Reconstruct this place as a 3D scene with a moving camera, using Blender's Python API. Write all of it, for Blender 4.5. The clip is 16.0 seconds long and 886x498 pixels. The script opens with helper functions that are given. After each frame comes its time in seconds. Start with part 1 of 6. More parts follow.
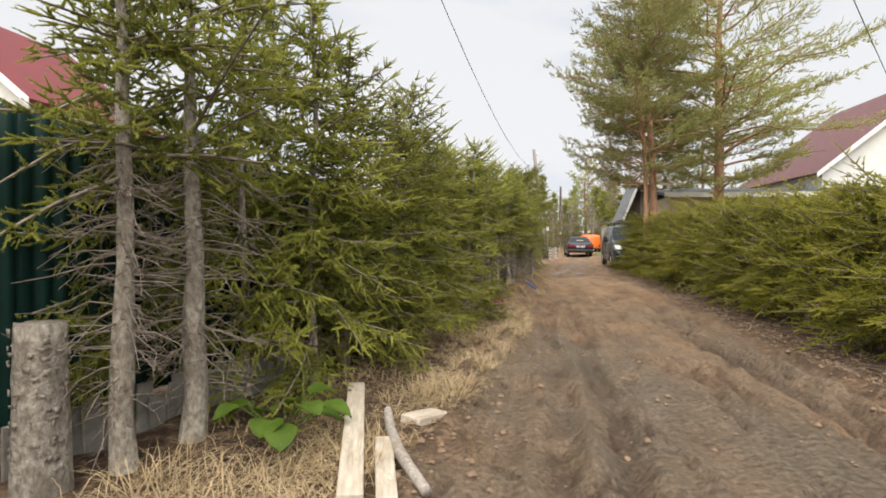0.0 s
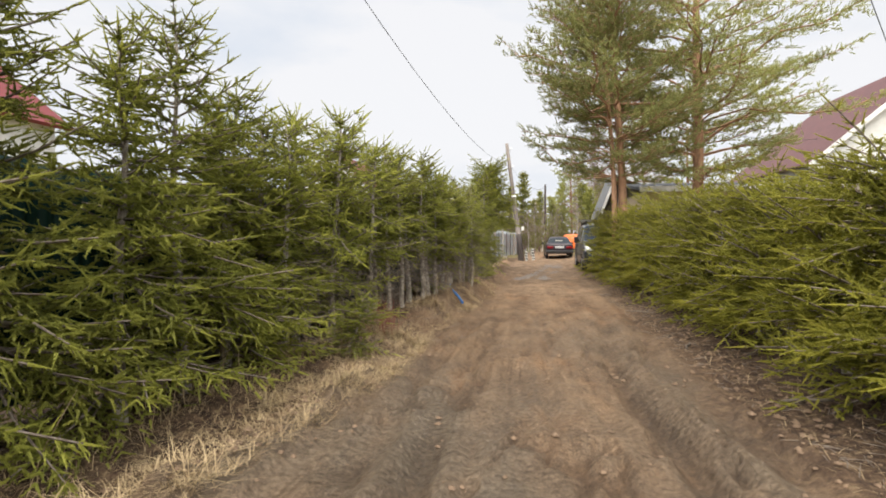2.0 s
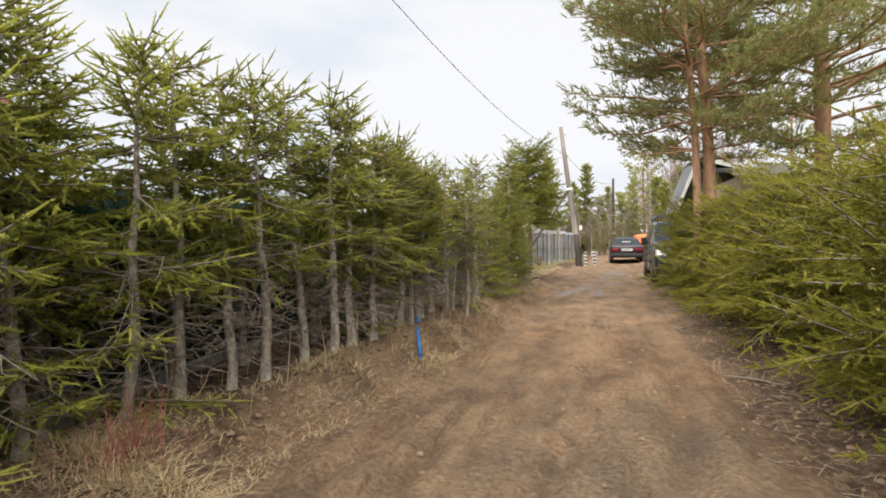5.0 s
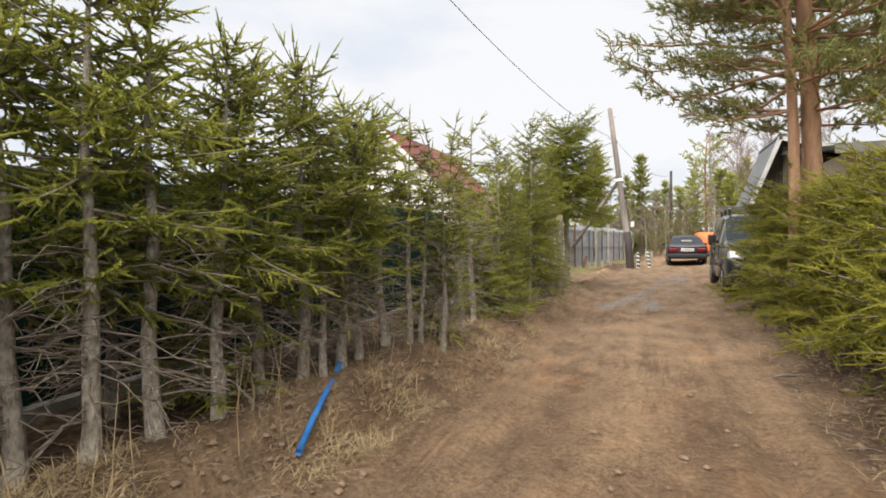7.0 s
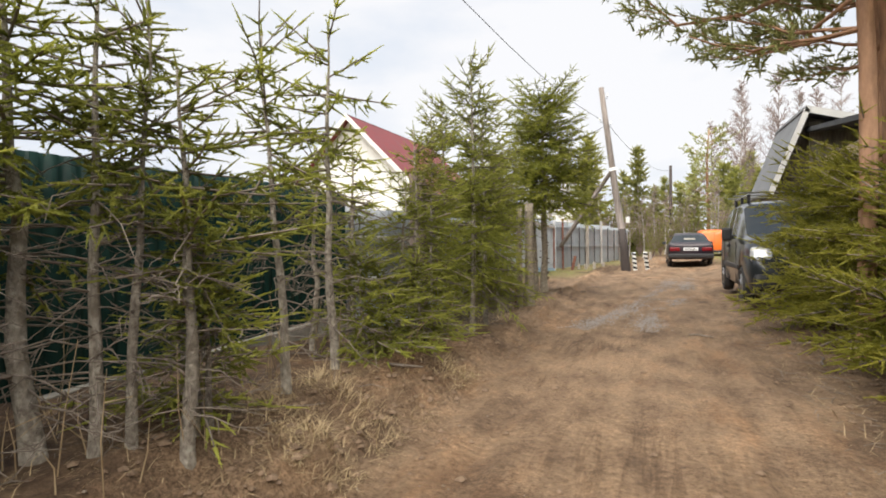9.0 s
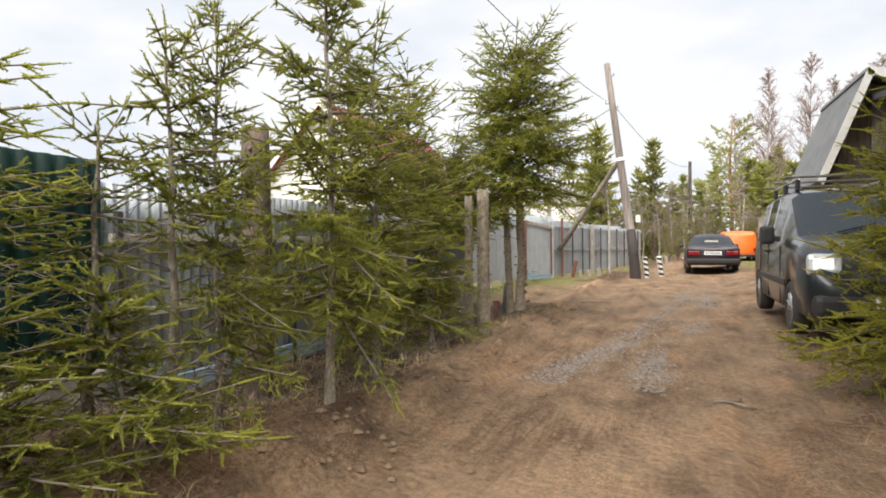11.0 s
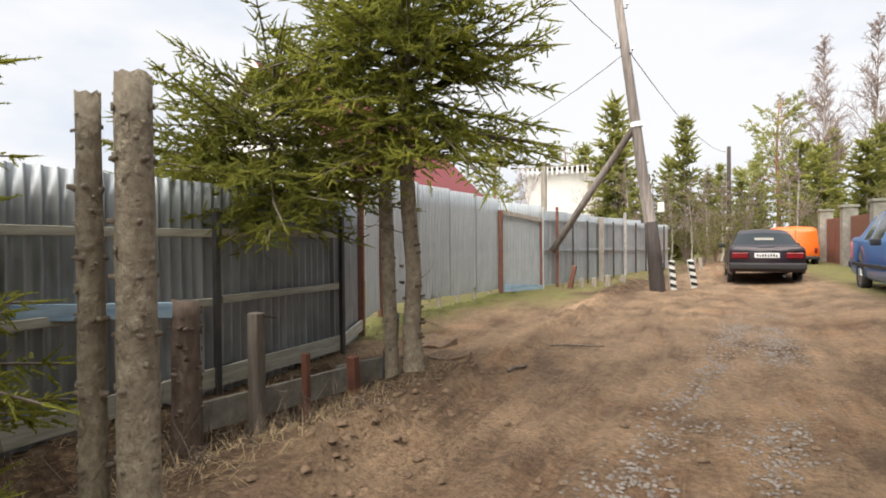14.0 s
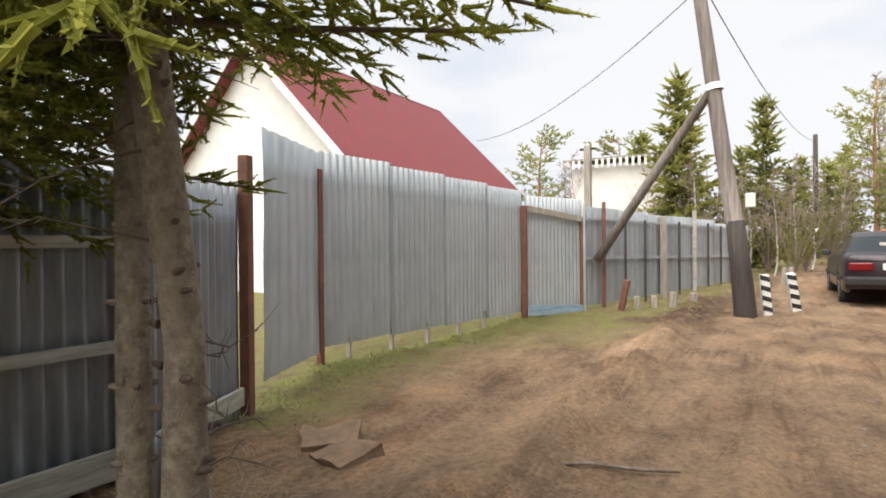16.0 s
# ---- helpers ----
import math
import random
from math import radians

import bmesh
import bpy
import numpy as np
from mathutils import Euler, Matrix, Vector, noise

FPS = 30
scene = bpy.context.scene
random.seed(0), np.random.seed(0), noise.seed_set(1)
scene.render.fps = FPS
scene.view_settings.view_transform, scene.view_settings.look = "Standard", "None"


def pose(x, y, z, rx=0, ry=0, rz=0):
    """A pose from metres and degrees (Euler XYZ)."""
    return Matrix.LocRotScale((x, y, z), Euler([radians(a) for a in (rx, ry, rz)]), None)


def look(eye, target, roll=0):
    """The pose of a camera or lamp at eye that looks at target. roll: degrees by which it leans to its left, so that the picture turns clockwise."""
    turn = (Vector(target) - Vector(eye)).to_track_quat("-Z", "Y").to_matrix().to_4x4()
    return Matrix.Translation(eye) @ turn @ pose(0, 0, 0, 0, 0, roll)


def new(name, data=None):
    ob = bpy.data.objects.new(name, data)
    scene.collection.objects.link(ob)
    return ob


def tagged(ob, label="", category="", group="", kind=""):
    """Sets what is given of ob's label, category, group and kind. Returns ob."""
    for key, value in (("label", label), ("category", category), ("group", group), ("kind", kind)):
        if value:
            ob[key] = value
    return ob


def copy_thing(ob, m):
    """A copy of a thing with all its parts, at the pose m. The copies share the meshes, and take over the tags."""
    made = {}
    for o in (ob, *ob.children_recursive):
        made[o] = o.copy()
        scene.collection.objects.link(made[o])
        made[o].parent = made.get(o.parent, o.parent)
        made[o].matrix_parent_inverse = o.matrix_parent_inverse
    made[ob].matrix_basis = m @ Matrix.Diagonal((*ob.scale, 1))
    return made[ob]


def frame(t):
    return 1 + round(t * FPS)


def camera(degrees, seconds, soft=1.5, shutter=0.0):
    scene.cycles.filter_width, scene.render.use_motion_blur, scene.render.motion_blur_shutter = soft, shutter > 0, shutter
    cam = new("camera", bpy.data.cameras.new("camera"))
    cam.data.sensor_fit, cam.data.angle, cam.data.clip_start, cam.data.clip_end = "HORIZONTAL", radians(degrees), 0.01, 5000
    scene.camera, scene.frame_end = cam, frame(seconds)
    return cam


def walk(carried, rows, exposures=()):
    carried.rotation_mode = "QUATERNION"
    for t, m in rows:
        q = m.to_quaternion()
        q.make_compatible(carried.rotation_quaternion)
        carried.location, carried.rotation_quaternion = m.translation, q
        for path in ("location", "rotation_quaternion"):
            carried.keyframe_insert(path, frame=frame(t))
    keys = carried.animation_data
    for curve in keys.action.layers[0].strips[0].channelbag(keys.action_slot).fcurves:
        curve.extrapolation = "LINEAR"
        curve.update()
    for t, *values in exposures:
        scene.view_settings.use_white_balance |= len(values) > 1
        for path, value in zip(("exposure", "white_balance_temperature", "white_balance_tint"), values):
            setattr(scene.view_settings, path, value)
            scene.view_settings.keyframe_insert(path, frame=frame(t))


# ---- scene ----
cam = camera(77.1, 16.0, soft=1.8)
PATH = [
    (0, (-0.419, -0.249, 1.372), (-0.719, 1.727, 1.329), 0.5),
    (0.5, (-0.242, 0.49, 1.322), (-0.574, 2.462, 1.283), 0.4),
    (1, (0.093, 1.145, 1.321), (-0.233, 3.118, 1.283), 0.2),
    (1.5, (0.531, 1.677, 1.365), (0.215, 3.651, 1.327), 0.0),
    (2, (0.929, 2.305, 1.41), (0.636, 4.283, 1.371), -0.2),
    (2.5, (1.144, 2.951, 1.45), (0.842, 4.928, 1.415), -0.2),
    (3, (1.286, 3.875, 1.428), (0.947, 5.846, 1.391), -0.3),
    (3.5, (1.44, 4.737, 1.451), (1.064, 6.701, 1.416), -0.5),
    (6, (1.624, 8.454, 1.403), (0.976, 10.346, 1.373), -0.7),
    (6.5, (1.652, 9.195, 1.393), (0.964, 11.073, 1.363), -0.7),
    (7, (1.628, 9.985, 1.397), (0.917, 11.854, 1.36), -0.4),
    (7.5, (1.605, 10.746, 1.393), (0.891, 12.614, 1.36), -0.4),
    (8, (1.604, 11.534, 1.359), (0.89, 13.402, 1.325), -0.3),
    (8.5, (1.608, 12.273, 1.302), (0.898, 14.142, 1.274), -0.5),
    (9, (1.635, 13.133, 1.278), (0.927, 15.003, 1.248), -0.7),
    (11.5, (1.771, 17.023, 1.268), (0.985, 18.862, 1.244), -0.5),
    (12, (1.714, 17.875, 1.257), (0.905, 19.704, 1.231), -0.6),
    (12.5, (1.696, 18.725, 1.245), (0.864, 20.543, 1.223), -0.7),
    (13, (1.703, 19.569, 1.256), (0.858, 21.382, 1.232), -0.7),
    (13.5, (1.733, 20.357, 1.249), (0.878, 22.165, 1.231), -0.8),
    (14, (1.681, 21.223, 1.231), (0.824, 23.029, 1.205), -0.5),
    (14.5, (1.596, 22.006, 1.272), (0.707, 23.797, 1.251), -0.6),
    (15, (1.463, 22.791, 1.268), (0.536, 24.563, 1.247), -0.6),
    (15.5, (1.336, 23.542, 1.305), (0.336, 25.274, 1.288), -0.6),
    (16, (1.104, 24.295, 1.282), (0.079, 26.012, 1.268), -0.5),
]
walk(cam, [(t, look(eye, target, roll)) for t, eye, target, roll in PATH], [(0, 0.46), (3, 0.54), (9, 0.58), (12, 0.64), (16, 0.56)])

# ---------------------------------------------------------------- sky and sun
world = bpy.data.worlds.new("sky")
scene.world = world
world.use_nodes = True
wn, wl = world.node_tree.nodes, world.node_tree.links
wn.clear()
SUN_ELEV, SUN_ROT = 58.0, 184.0
sky = wn.new("ShaderNodeTexSky")
sky.sky_type, sky.sun_disc = "NISHITA", False
sky.sun_elevation, sky.sun_rotation = radians(SUN_ELEV), radians(SUN_ROT)
sky.air_density, sky.dust_density, sky.ozone_density = 1.0, 3.0, 1.0
wco = wn.new("ShaderNodeTexCoord")
wmap = wn.new("ShaderNodeMapping")
wmap.inputs["Scale"].default_value = (1.0, 1.0, 2.6)
wnoise = wn.new("ShaderNodeTexNoise")
wnoise.inputs["Scale"].default_value, wnoise.inputs["Detail"].default_value, wnoise.inputs["Roughness"].default_value = 1.7, 7, 0.52
wramp = wn.new("ShaderNodeValToRGB")
wramp.color_ramp.elements[0].position, wramp.color_ramp.elements[0].color = 0.36, (6.1, 7.0, 8.3, 1)
wramp.color_ramp.elements[1].position, wramp.color_ramp.elements[1].color = 0.58, (9.2, 9.2, 9.4, 1)
wmix = wn.new("ShaderNodeMix")
wmix.data_type = "RGBA"
wmix.inputs["Factor"].default_value = 0.93
wbg = wn.new("ShaderNodeBackground")
wbg.inputs["Strength"].default_value = 0.074
wout = wn.new("ShaderNodeOutputWorld")
wl.new(wco.outputs["Generated"], wmap.inputs["Vector"])
wl.new(wmap.outputs["Vector"], wnoise.inputs["Vector"])
wl.new(wnoise.outputs["Fac"], wramp.inputs["Fac"])
wl.new(sky.outputs["Color"], wmix.inputs["A"])
wl.new(wramp.outputs["Color"], wmix.inputs["B"])
wl.new(wmix.outputs["Result"], wbg.inputs["Color"])
wl.new(wbg.outputs["Background"], wout.inputs["Surface"])

sun = new("sun", bpy.data.lights.new("sun", "SUN"))
sun.data.energy, sun.data.angle, sun.data.color = 4.9, radians(80), (1.0, 0.94, 0.85)
sun_dir = Vector((math.sin(radians(SUN_ROT)) * math.cos(radians(SUN_ELEV)), math.cos(radians(SUN_ROT)) * math.cos(radians(SUN_ELEV)), math.sin(radians(SUN_ELEV))))
sun.matrix_world = look(sun_dir * 40, (0, 0, 0))

# ---------------------------------------------------------------- materials


def nodes_of(name):
    m = bpy.data.materials.new(name)
    m.use_nodes = True
    nt = m.node_tree
    return m, nt, nt.nodes["Principled BSDF"]


def ramp(nt, stops):
    r = nt.nodes.new("ShaderNodeValToRGB")
    els = r.color_ramp.elements
    while len(els) < len(stops):
        els.new(0.5)
    for e, (p, c) in zip(els, stops):
        e.position, e.color = p, (*c, 1)
    return r


def noise_tex(nt, scale, detail=4, rough=0.55, stretch=None, coord="Object"):
    tc = nt.nodes.new("ShaderNodeTexCoord")
    mp = nt.nodes.new("ShaderNodeMapping")
    if stretch:
        mp.inputs["Scale"].default_value = stretch
    n = nt.nodes.new("ShaderNodeTexNoise")
    n.inputs["Scale"].default_value, n.inputs["Detail"].default_value, n.inputs["Roughness"].default_value = scale, detail, rough
    nt.links.new(tc.outputs[coord], mp.inputs["Vector"])
    nt.links.new(mp.outputs["Vector"], n.inputs["Vector"])
    return n


def mixc(nt, fac, a, b, mode="MIX"):
    m = nt.nodes.new("ShaderNodeMix")
    m.data_type, m.blend_type = "RGBA", mode
    for key, v in (("Factor", fac), ("A", a), ("B", b)):
        if isinstance(v, (int, float)):
            m.inputs[key].default_value = v
        elif isinstance(v, tuple):
            m.inputs[key].default_value = (*v, 1)
        else:
            nt.links.new(v, m.inputs[key])
    return m.outputs["Result"]


def surface(name, dark, light, scale=8.0, rough=0.8, metal=0.0, bump=0.3, bump_scale=40.0, stretch=None, big=None, vary=0.0, spec=0.5, dist=0.01):
    """Two-scale noise colour with fine relief. big: colour of large stains. vary: change from object to object."""
    m, nt, bsdf = nodes_of(name)
    n = noise_tex(nt, scale, 6, 0.6, stretch)
    r = ramp(nt, [(0.3, dark), (0.7, light)])
    nt.links.new(n.outputs["Fac"], r.inputs["Fac"])
    col = r.outputs["Color"]
    if big:
        n2 = noise_tex(nt, scale * 0.17, 5, 0.6)
        r2 = ramp(nt, [(0.48, (0, 0, 0)), (0.68, (1, 1, 1))])
        nt.links.new(n2.outputs["Fac"], r2.inputs["Fac"])
        col = mixc(nt, r2.outputs["Color"], col, big)
    if vary:
        oi = nt.nodes.new("ShaderNodeObjectInfo")
        mr = nt.nodes.new("ShaderNodeMapRange")
        mr.inputs["To Min"].default_value, mr.inputs["To Max"].default_value = 1 - vary, 1 + vary
        nt.links.new(oi.outputs["Random"], mr.inputs["Value"])
        hv = nt.nodes.new("ShaderNodeHueSaturation")
        nt.links.new(mr.outputs["Result"], hv.inputs["Value"])
        nt.links.new(col, hv.inputs["Color"])
        col = hv.outputs["Color"]
    nt.links.new(col, bsdf.inputs["Base Color"])
    bsdf.inputs["Metallic"].default_value = metal
    bsdf.inputs["Specular IOR Level"].default_value = spec
    mr2 = nt.nodes.new("ShaderNodeMapRange")
    mr2.inputs["To Min"].default_value, mr2.inputs["To Max"].default_value = max(0.03, rough - 0.12), min(1, rough + 0.12)
    nt.links.new(n.outputs["Fac"], mr2.inputs["Value"])
    nt.links.new(mr2.outputs["Result"], bsdf.inputs["Roughness"])
    if bump:
        nb = noise_tex(nt, bump_scale, 5, 0.65, stretch)
        b = nt.nodes.new("ShaderNodeBump")
        b.inputs["Strength"].default_value, b.inputs["Distance"].default_value = bump, dist
        nt.links.new(nb.outputs["Fac"], b.inputs["Height"])
        nt.links.new(b.outputs["Normal"], bsdf.inputs["Normal"])
    return m


def foliage(name, dark, light, young, patch=1.6, vary=0.2, rough=0.55):
    """Needles: old ones dark, young shoots at the twig ends lighter; colour by clump and by tree; some light passes through."""
    m, nt, bsdf = nodes_of(name)
    n = noise_tex(nt, patch, 4, 0.6)
    geo = nt.nodes.new("ShaderNodeNewGeometry")
    age = nt.nodes.new("ShaderNodeAttribute")
    age.attribute_name = "young"
    r = ramp(nt, [(0.28, dark), (0.52, light), (0.80, young)])

    def madd(src, k, c):
        a = nt.nodes.new("ShaderNodeMath")
        a.operation = "MULTIPLY_ADD"
        nt.links.new(src, a.inputs[0])
        a.inputs[1].default_value = k
        if isinstance(c, float):
            a.inputs[2].default_value = c
        else:
            nt.links.new(c, a.inputs[2])
        return a.outputs[0]

    f = madd(geo.outputs["Random Per Island"], 0.24, -0.14)
    f = madd(age.outputs["Fac"], 0.40, f)
    f = madd(n.outputs["Fac"], 0.62, f)
    nt.links.new(f, r.inputs["Fac"])
    oi = nt.nodes.new("ShaderNodeObjectInfo")
    mr = nt.nodes.new("ShaderNodeMapRange")
    mr.inputs["To Min"].default_value, mr.inputs["To Max"].default_value = 1 - vary, 1 + vary
    nt.links.new(oi.outputs["Random"], mr.inputs["Value"])
    hv = nt.nodes.new("ShaderNodeHueSaturation")
    nt.links.new(mr.outputs["Result"], hv.inputs["Value"])
    nt.links.new(r.outputs["Color"], hv.inputs["Color"])
    nt.links.new(hv.outputs["Color"], bsdf.inputs["Base Color"])
    bsdf.inputs["Roughness"].default_value = rough
    bsdf.inputs["Specular IOR Level"].default_value = 0.3
    tr = nt.nodes.new("ShaderNodeBsdfTranslucent")
    nt.links.new(hv.outputs["Color"], tr.inputs["Color"])
    mx = nt.nodes.new("ShaderNodeMixShader")
    mx.inputs["Fac"].default_value = 0.42
    nt.links.new(bsdf.outputs["BSDF"], mx.inputs[1])
    nt.links.new(tr.outputs["BSDF"], mx.inputs[2])
    nt.links.new(mx.outputs["Shader"], nt.nodes["Material Output"].inputs["Surface"])
    return m


def plain(name, color, rough=0.5, metal=0.0, coat=0.0):
    m, nt, bsdf = nodes_of(name)
    n = noise_tex(nt, 30, 4)
    c = mixc(nt, n.outputs["Fac"], tuple(v * 0.8 for v in color), tuple(min(1, v * 1.15) for v in color))
    nt.links.new(c, bsdf.inputs["Base Color"])
    bsdf.inputs["Roughness"].default_value, bsdf.inputs["Metallic"].default_value = rough, metal
    bsdf.inputs["Coat Weight"].default_value = coat
    return m


M_SPRUCE = foliage("spruce_needles", (0.11, 0.12, 0.028), (0.27, 0.285, 0.055), (0.45, 0.45, 0.095))
M_HEDGE = foliage("hedge_needles", (0.11, 0.11, 0.022), (0.29, 0.285, 0.045), (0.43, 0.40, 0.07))
M_PINE = foliage("pine_needles", (0.21, 0.225, 0.085), (0.40, 0.41, 0.15), (0.56, 0.55, 0.22), patch=0.8)
M_FARTREE = foliage("far_needles", (0.15, 0.16, 0.05), (0.31, 0.32, 0.09), (0.46, 0.45, 0.14), patch=0.7)
M_HAZEL = foliage("young_leaves", (0.16, 0.17, 0.05), (0.24, 0.24, 0.08), (0.3, 0.29, 0.1), patch=0.7)
M_BARK = surface("spruce_bark", (0.14, 0.11, 0.085), (0.50, 0.45, 0.37), 30, 0.9, bump=1.0, bump_scale=45, stretch=(1, 1, 0.6), big=(0.20, 0.165, 0.125), vary=0.15, dist=0.03)
M_TWIG = surface("dead_twigs", (0.10, 0.075, 0.055), (0.24, 0.20, 0.165), 20, 0.9, bump=0.0, vary=0.15)
M_PINEBARK = surface("pine_bark", (0.20, 0.11, 0.07), (0.52, 0.30, 0.18), 9, 0.9, bump=0.8, bump_scale=20, stretch=(1, 1, 0.3), dist=0.02)
M_STEM = surface("warm_grey_bark", (0.20, 0.16, 0.118), (0.50, 0.435, 0.335), 26, 0.9, bump=1.0, bump_scale=45, stretch=(1, 1, 0.8), big=(0.25, 0.205, 0.155), vary=0.12, dist=0.03)
M_BROWNBARK = surface("dark_brown_bark", (0.07, 0.048, 0.036), (0.20, 0.145, 0.115), 14, 0.9, bump=1.0, bump_scale=30, stretch=(1, 1, 0.5), big=(0.16, 0.13, 0.11), dist=0.02)
M_BIRCH = surface("birch_bark", (0.3, 0.27, 0.25), (0.55, 0.52, 0.5), 6, 0.8, stretch=(1, 1, 2.5), big=(0.1, 0.09, 0.08))
M_BIRCHTWIG = surface("birch_twigs", (0.22, 0.16, 0.14), (0.36, 0.28, 0.25), 6, 0.9, bump=0)
M_STRAW = surface("dry_grass", (0.25, 0.17, 0.088), (0.55, 0.425, 0.245), 6, 0.85, bump=0, vary=0.1)
M_GRASS = surface("green_grass", (0.10, 0.13, 0.025), (0.24, 0.26, 0.06), 4, 0.8, bump=0)
M_GREENFENCE = surface("green_sheet", (0.003, 0.018, 0.014), (0.005, 0.028, 0.022), 3, 0.6, metal=0.0, bump=0.05, bump_scale=8, spec=0.22)
M_ZINC = surface("galvanised_sheet", (0.33, 0.36, 0.38), (0.47, 0.50, 0.52), 5, 0.42, metal=0.3, bump=0.12, bump_scale=9, stretch=(1, 1, 0.35), big=(0.48, 0.50, 0.51), vary=0.12, dist=0.02)
M_ZINC_DULL = surface("dull_sheet", (0.175, 0.195, 0.215), (0.38, 0.41, 0.44), 5, 0.36, metal=0.45, bump=0.15, bump_scale=8, stretch=(1, 1, 0.3), big=(0.33, 0.34, 0.35), vary=0.2, dist=0.02)
M_GREYWOOD = surface("weathered_wood", (0.20, 0.17, 0.145), (0.42, 0.38, 0.33), 7, 0.85, bump=0.6, bump_scale=18, stretch=(5, 5, 0.5), vary=0.15, dist=0.006)
M_RAIL = surface("weathered_rail", (0.28, 0.27, 0.22), (0.52, 0.50, 0.43), 7, 0.85, bump=0.5, bump_scale=18, stretch=(0.5, 5, 5), vary=0.15, dist=0.006)
M_BLUEWOOD = surface("blue_painted_board", (0.16, 0.25, 0.36), (0.36, 0.48, 0.58), 6, 0.75, bump=0.3, bump_scale=20, stretch=(0.5, 4, 4), big=(0.42, 0.46, 0.46))
M_RUST = surface("rusty_brown_paint", (0.11, 0.045, 0.03), (0.22, 0.085, 0.055), 9, 0.7, bump=0.4, bump_scale=40, big=(0.16, 0.08, 0.05))
M_DARKMETAL = surface("dark_metal", (0.03, 0.03, 0.033), (0.07, 0.065, 0.06), 12, 0.6, bump=0.2)
M_CONCRETE = surface("old_concrete", (0.19, 0.175, 0.15), (0.36, 0.34, 0.30), 6, 0.9, bump=0.6, bump_scale=30, big=(0.22, 0.23, 0.17), vary=0.12)
M_SLATE = surface("slate_edging", (0.13, 0.118, 0.10), (0.28, 0.26, 0.225), 7, 0.9, bump=0.4, bump_scale=30, big=(0.12, 0.115, 0.08), vary=0.2)
M_POLE = surface("pole_wood", (0.13, 0.108, 0.095), (0.30, 0.26, 0.235), 6, 0.85, bump=0.7, bump_scale=14, stretch=(4, 4, 0.25), dist=0.012)
M_DARKPLANK = surface("dark_plank", (0.10, 0.085, 0.07), (0.23, 0.195, 0.165), 7, 0.85, bump=0.4, bump_scale=18, stretch=(4, 4, 0.4), vary=0.2)
M_TAR = surface("tarred_wood", (0.028, 0.022, 0.020), (0.07, 0.055, 0.05), 7, 0.8, bump=0.6, bump_scale=14, stretch=(4, 4, 0.3))
M_WHITE = surface("white_wall", (0.68, 0.67, 0.65), (0.80, 0.79, 0.77), 3, 0.8, bump=0.1)
M_REDROOF = surface("red_metal_tiles", (0.15, 0.024, 0.026), (0.215, 0.036, 0.038), 2, 0.6, bump=0.1, bump_scale=10)
M_BROWNROOF = surface("brown_roof", (0.11, 0.05, 0.05), (0.17, 0.08, 0.08), 3, 0.7, bump=0.2)
M_DARKROOF = surface("dark_roofing", (0.045, 0.048, 0.052), (0.085, 0.088, 0.092), 3, 0.85, bump=0.2)
M_GREYROOF = surface("grey_roofing", (0.13, 0.135, 0.14), (0.22, 0.225, 0.23), 3, 0.7, bump=0.2)
M_TAN = surface("tan_planks", (0.42, 0.32, 0.20), (0.58, 0.47, 0.32), 5, 0.85, bump=0.3, stretch=(3, 3, 0.4), vary=0.1)
M_PIPE = surface("blue_pipe", (0.015, 0.12, 0.42), (0.04, 0.22, 0.58), 10, 0.45, bump=0.1)
M_NEWWOOD = surface("pale_board", (0.33, 0.27, 0.20), (0.56, 0.50, 0.41), 8, 0.85, bump=0.4, bump_scale=20, stretch=(0.5, 4, 4), big=(0.40, 0.33, 0.25))
M_STONE = surface("stone", (0.17, 0.13, 0.10), (0.30, 0.25, 0.20), 9, 0.9, bump=0.5, bump_scale=40, vary=0.25)
M_CLAY = surface("clay_lump", (0.13, 0.085, 0.053), (0.25, 0.168, 0.108), 9, 0.95, bump=0.8, bump_scale=30, vary=0.15)
M_BOLLARD = surface("white_paint", (0.62, 0.62, 0.58), (0.8, 0.8, 0.77), 10, 0.7, bump=0.2)
M_BLACK = surface("black_paint", (0.012, 0.012, 0.012), (0.03, 0.03, 0.03), 10, 0.6, bump=0.1)
M_WIRE = plain("wire_insulation", (0.03, 0.03, 0.032), 0.6)
M_CERAMIC = plain("insulator", (0.75, 0.75, 0.72), 0.25)
M_LEAF = foliage("broad_leaf", (0.09, 0.15, 0.02), (0.15, 0.24, 0.03), (0.22, 0.31, 0.05), patch=8, vary=0.05)
M_TYRE = plain("tyre_rubber", (0.035, 0.034, 0.033), 0.85)
M_RIM = plain("alloy_rim", (0.5, 0.5, 0.5), 0.35, 0.8)
M_GLASS = plain("dark_car_glass", (0.03, 0.036, 0.04), 0.06)
M_TRIM = plain("black_trim", (0.025, 0.025, 0.027), 0.55)
M_CARDARK = plain("dark_green_grey_paint", (0.022, 0.026, 0.03), 0.3, 0.3, 0.6)
M_CARMAROON = plain("dark_plum_paint", (0.026, 0.016, 0.021), 0.36, 0.2, 0.35)
M_ORANGE = plain("orange_paint", (0.75, 0.15, 0.015), 0.4, 0.0, 0.3)
M_BLUECAR = plain("blue_car_paint", (0.02, 0.14, 0.42), 0.3, 0.2, 0.5)
M_REDLAMP = plain("red_lamp", (0.18, 0.01, 0.014), 0.2)
M_LAMPGLASS = plain("headlight_glass", (0.55, 0.56, 0.56), 0.12, 0.3)
M_PLATE = plain("number_plate", (0.8, 0.8, 0.8), 0.4)
